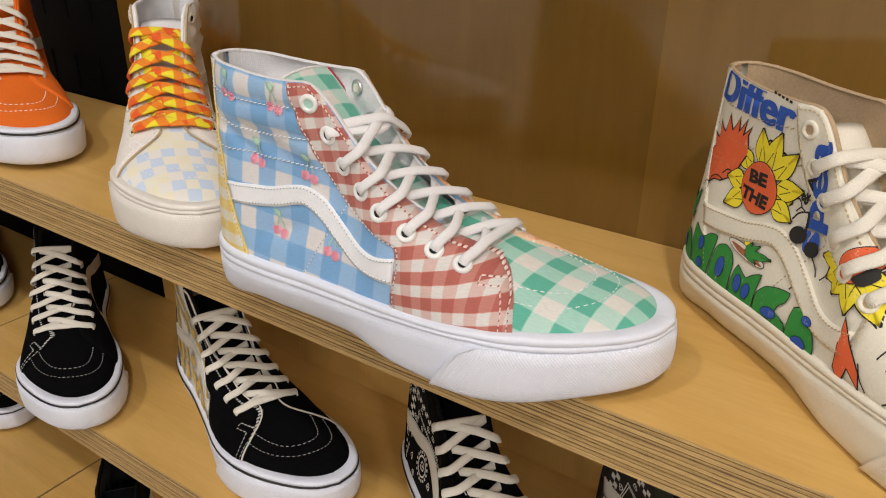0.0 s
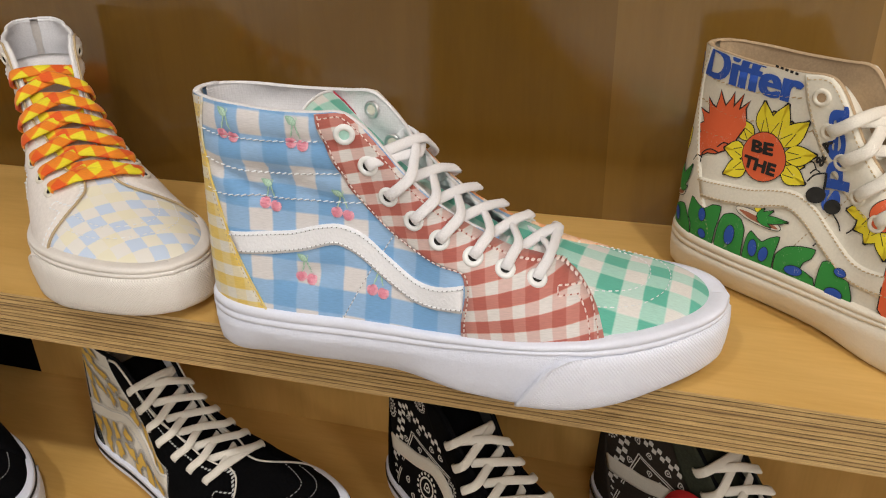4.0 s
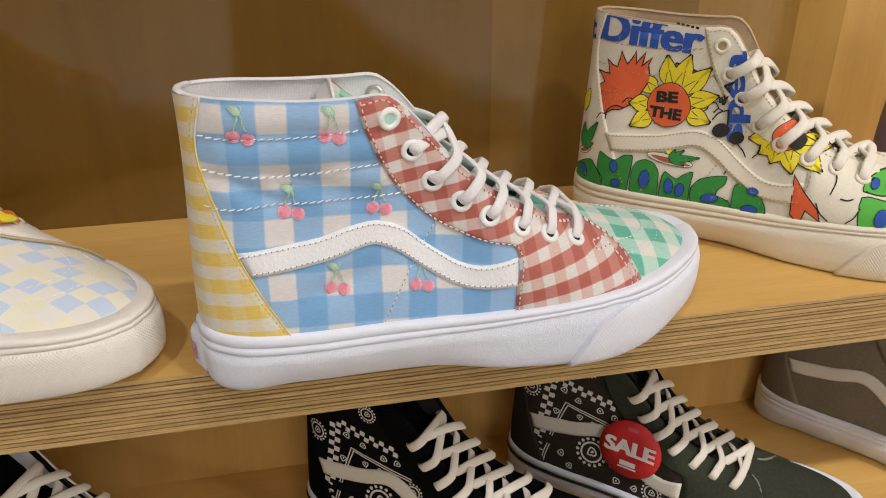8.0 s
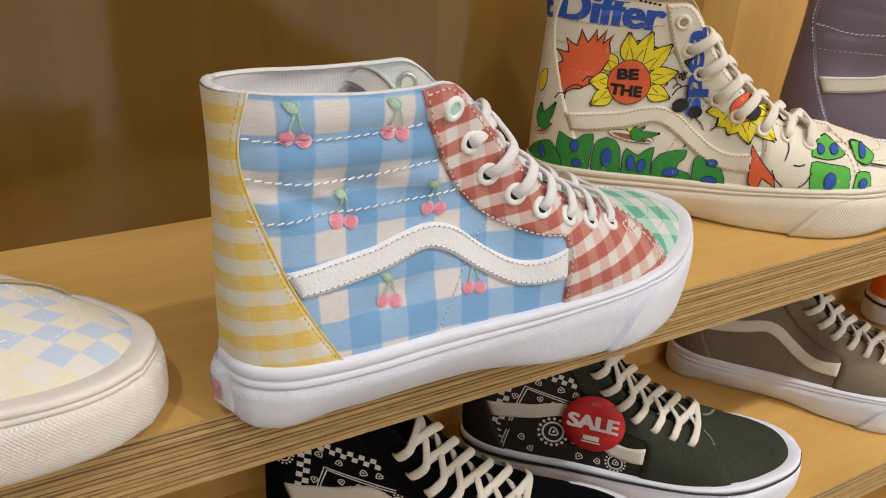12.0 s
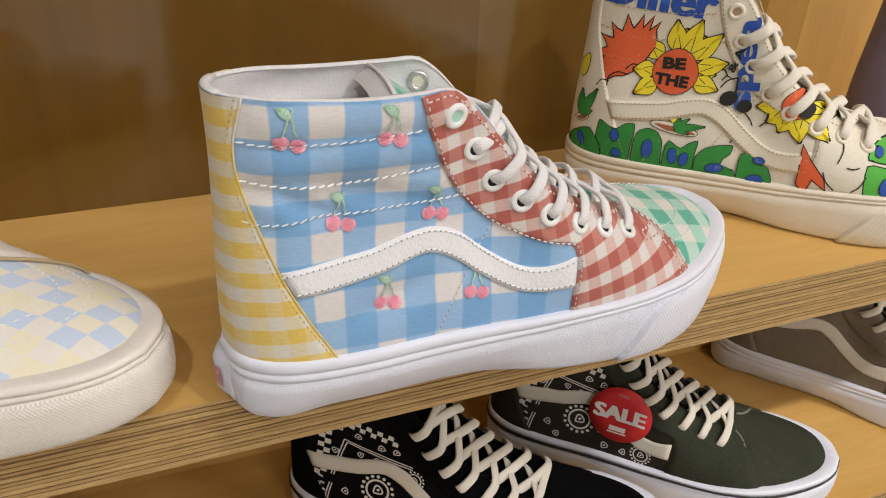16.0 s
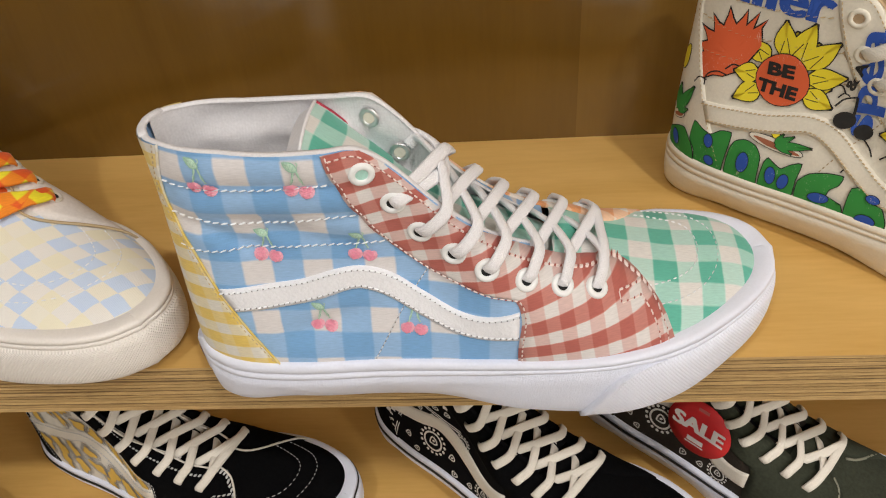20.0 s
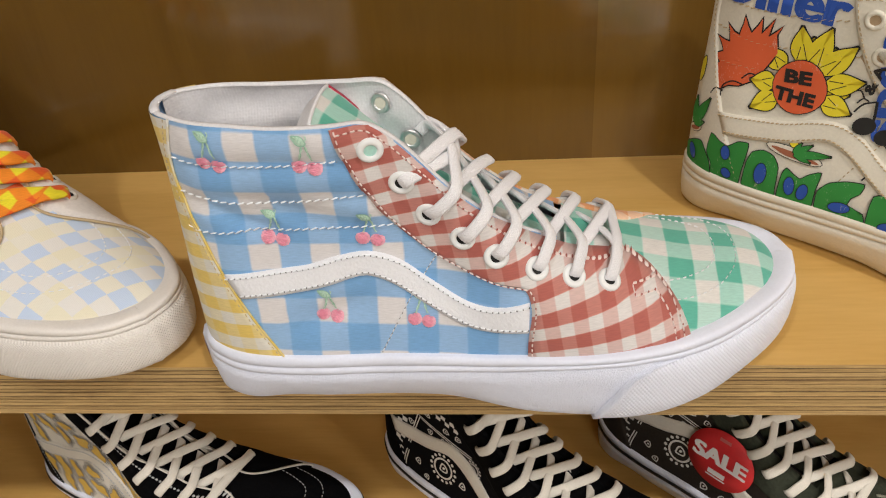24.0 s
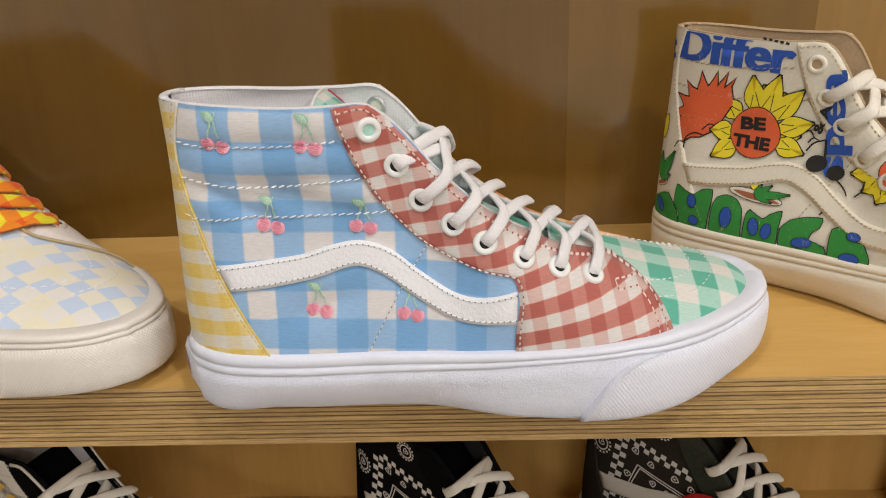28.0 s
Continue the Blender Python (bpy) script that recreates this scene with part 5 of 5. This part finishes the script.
def sale_sticker(ob, u, w, r):
    """A round red paper sticker with white capitals."""
    c = on_side(u, w, -1, .0075)
    n = normal_at(u, w, -1)
    along = Vector((1, 0, 0)) - n * n.x
    along.normalize()
    upw = along.cross(n)
    if upw.z < 0:
        upw = -upw
    turn = Matrix.Rotation(radians(-1), 3, n)
    along, upw = turn @ along, turn @ upw

    def put(x, y, o=0.0):
        return c + along * x + upw * y + n * (o + .0008 * (x / r) ** 2)
    k = 40
    rim = [put(r * math.cos(2 * math.pi * i / k), r * math.sin(2 * math.pi * i / k)) for i in range(k)]
    rim2 = [p - n * .0005 for p in rim]
    mid = [put(.5 * r * math.cos(2 * math.pi * i / k), .5 * r * math.sin(2 * math.pi * i / k)) for i in range(k)]
    verts = rim2 + rim + mid + [put(0, 0)]
    faces = [(a * k + i, a * k + (i + 1) % k, (a + 1) * k + (i + 1) % k, (a + 1) * k + i) for a in (0, 1) for i in range(k)] + [(2 * k + i, 2 * k + (i + 1) % k, 3 * k) for i in range(k)]
    st = part("sticker", mesh_of(verts, faces), STICKER, ob, "round red paper sticker with white capitals")
    for k, dx in enumerate((-.028, 0, .028)):
        lettering("SALE", INK_PAPER, st, (-r * (.81 - dx), -r * .22), (r * 1.60, r * .52), 0, bold=.025, place=lambda x, y: put(x, y, .0004 + .0001 * k))
    for x, y, a, b in ((0, -.52, .26, .085), (0, -.67, .30, .025), (0, .72, .17, .06)):
        part("printed_bar", mesh_of([put((x - a) * r, (y - b) * r, .0004), put((x + a) * r, (y - b) * r, .0004), put((x + a) * r, (y + b) * r, .0004), put((x - a) * r, (y + b) * r, .0004)], [(0, 1, 2, 3)]),
             INK_PAPER if y < 0 else STICKER_DULL, st)


INK_PAPER = material("white_paper_print", (.82, .80, .79), .5)
STICKER_DULL = material("worn_red_print", (.50, .12, .11), .5)


def heel_patch(ob, mat):
    """A rubber label on the back of the sole, with a worn print."""
    rows, uvs = [], []
    idx = list(range(-9, 10))
    n = len(OUTLINE)
    for i in idx:
        p = Vector(OUTLINE[i % n])
        t = (Vector(OUTLINE[(i + 1) % n]) - Vector(OUTLINE[(i - 1) % n])).normalized()
        out = Vector((t.y, -t.x))
        if out.dot(p - Vector((.15, .012))) < 0:
            out = -out
        rows.append([Vector((p.x + out.x * (o * (1 - (i / 9) ** 2) - .0004), p.y + out.y * (o * (1 - (i / 9) ** 2) - .0004), z)) for o, z in ((-.001, .0065), (.0014, .0072), (.0038, .010), (.0040, .027), (.0026, .0305), (-.001, .0315))])
    patch = part("heel_label", mesh_of(*lattice(rows, flip=True)), RUBBER, ob)
    v, f, _ = lattice([[q + Vector((-.0004, 0, 0)) for q in row[2:4]] for row in rows[4:15]], flip=True)
    part("label_print", mesh_of([Vector((p.x, p.y, .0175 + (p.z - .0175) * .62)) for p in v], f), mat, patch)


HEEL_PINK = material("faded_pink_print", (.78, .38, .46), .6, .5, 260, large=.3)


# ---- the shoes ----
GINGHAM = dict(loose_top=.004, row_off=.0009, puff=.0026, fold=.0055, edge=.985, trim=LINING, counter_fold=1, hole=PINHOLE_SHADE, stripe_hole=PINHOLE_SHADE_DARK, tongue_label=1, stay_hole=PINHOLE_SHADE_RED, back_eyelets=1, lace_size=(.0029, .0013), quarter=BLUE_CHECK, counter=YELLOW_CHECK, stay=RED_CHECK, stay_inner=ORANGE_CHECK, vamp=GREEN_CHECK, tongue=GREEN_CHECK, stripe=LEATHER,
               eyelet=EYELET, eye_first=1, thread=THREAD, stay_thread=THREAD_RED, counter_thread=THREAD_TAN, lace=LACE)
SUN_EYES = [(.0979, .1374), (.1050, .1194), (.1151, .1043), (.1285, .0880), (.1432, .0785), (.1604, .0713), (.1775, .0660), (.1940, .0610)]
SUN = dict(eyes=SUN_EYES, sag=.008, edge=.985, sole_low=.90, eye_dark=LINING_TAN, stripe_drop=.008, tongue_drop=.02, quarter=CANVAS, counter=CANVAS, stay=CANVAS, vamp=CANVAS, stripe=CANVAS, lining=LINING_TAN, trim=LINING_TAN, sole=RUBBER_CREAM, bumper=KNURL_CREAM,
           eyelet=CANVAS, eye_r=.0052, thread=THREAD_TAN, lace=LACE_CREAM, lace_size=(.0037, .0015))
BANDANA = dict(tongue_drop=.012, stripe_thread=THREAD_GREY, quarter=BLACK_CANVAS, counter=BLACK_SUEDE, stay=BLACK_SUEDE, vamp=BLACK_SUEDE, stripe=LEATHER_OLD, lining=LINING_BLACK, trim=BLACK_CANVAS,
               line=BLACK_RUBBER, lace=LACE_CREAM, lace_size=(.0034, .0011), thread=None)
OLIVE_LOOK = dict(BANDANA, toe_cap=OLIVE_SEAM, quarter=OLIVE_DARK, counter=OLIVE_DARK, stay=OLIVE, vamp=OLIVE)
SWIRL = dict(BANDANA, piping=LEATHER_OLD, quarter=LEATHER_OLD, counter=BLACK_CANVAS, lining=LINING, thread=THREAD_DIM)
BLACK_LOOK = dict(BANDANA, thread=THREAD_DIM)
TAUPE_LOOK = dict(BANDANA, quarter=TAUPE, counter=TAUPE, stay=TAUPE, vamp=TAUPE, line=None)
ORANGE_LOOK = dict(BANDANA, quarter=ORANGE, counter=ORANGE, stay=ORANGE, vamp=ORANGE, lining=LINING_TAN, trim=ORANGE, thread=THREAD)
PURPLE_LOOK = dict(BANDANA, back_puff=1, puff=.0038, quarter=PURPLE, counter=PURPLE, stay=PURPLE, vamp=PURPLE, trim=PURPLE, thread=THREAD)
PASTEL_LOOK = dict(back_puff=1, puff=.0048, piping=THREAD_TAN, eyelet=LEATHER_OLD, eye_r=.005, quarter=PASTEL_PLAIN, counter=PASTEL_PLAIN, stay=PASTEL_PLAIN, vamp=PASTEL, tongue=LINING, stripe=LEATHER_OLD, sole=RUBBER_PASTEL, bumper=KNURL_PASTEL, tongue_drop=.02,
                   lace=LACE_PLAID, lace_size=(.0048, .0012), thread=THREAD)

main = shoe("high_top_shoe", pose(-.384, 0, Z1), "high-top shoe in blue, red, green and yellow gingham on plywood shelf", GINGHAM)
for u, w in ((.0352, .1341), (.0749, .1325), (.0536, .0961), (.0947, .0946), (.0719, .0560), (.1137, .0536)):
    cherries(main, u, w)
heel_patch(main, HEEL_PINK)
sun_shoe = shoe("high_top_shoe", pose(-.114, .1750, Z1, 0, 0, -39.4), "cream canvas high-top shoe printed with sunflowers and lettering", SUN)
print_sunflower_shoe(sun_shoe)
shoe("high_top_shoe", pose(-.650, .181, Z1, 0, 0, -46), "pastel checkered high-top shoe with orange and yellow laces", PASTEL_LOOK)
shoe("high_top_shoe", pose(-.940, .175, Z1, 0, 0, -37), "orange high-top shoe with white laces and white sole", ORANGE_LOOK)
shoe("high_top_shoe", pose(.131, .158, Z1, 0, 0, -50), "mauve leather high-top shoe with white side stripe", PURPLE_LOOK)
olive = shoe("high_top_shoe", pose(-.155, .185, Z0, 0, 0, -42), "olive high-top shoe with bandana print and red sticker", OLIVE_LOOK)
print_bandana(olive, 2)
sale_sticker(olive, .118, .0775, .0255)
black_bandana = shoe("high_top_shoe", pose(-.338, .165, Z0, 0, 0, -40), "black high-top shoe with white bandana print", BANDANA)
print_bandana(black_bandana, 3)
swirl = shoe("high_top_shoe", pose(-.638, .138, Z0, 0, 0, -24), "black suede high-top shoe with yellow swirl sides", SWIRL)
print_swirls(swirl)
shoe("high_top_shoe", pose(-.876, .160, Z0, 0, 0, -43), "black suede high-top shoe with white stripe", BLACK_LOOK)
shoe("high_top_shoe", pose(-1.21, .18, Z0, 0, 0, -35), "black high-top shoe at the end of the row", BLACK_LOOK)
shoe("high_top_shoe", pose(.117, .212, Z0, 0, 0, -50), "taupe suede high-top shoe with white stripe", TAUPE_LOOK)
shoe("high_top_shoe", pose(.405, .185, Z0, 0, 0, -40), "orange high-top shoe on the shelf below", ORANGE_LOOK)
third = shoe("high_top_shoe", pose(-.735, .085, Z0 - .259, 0, 0, -40), "black patterned high-top shoe on the lowest shelf", BANDANA)
print_bandana(third, 4)
shoe("high_top_shoe", pose(-1.334, .18, Z0 - .259, 0, 0, -25), "black high-top shoe on the lowest shelf", BLACK_LOOK)
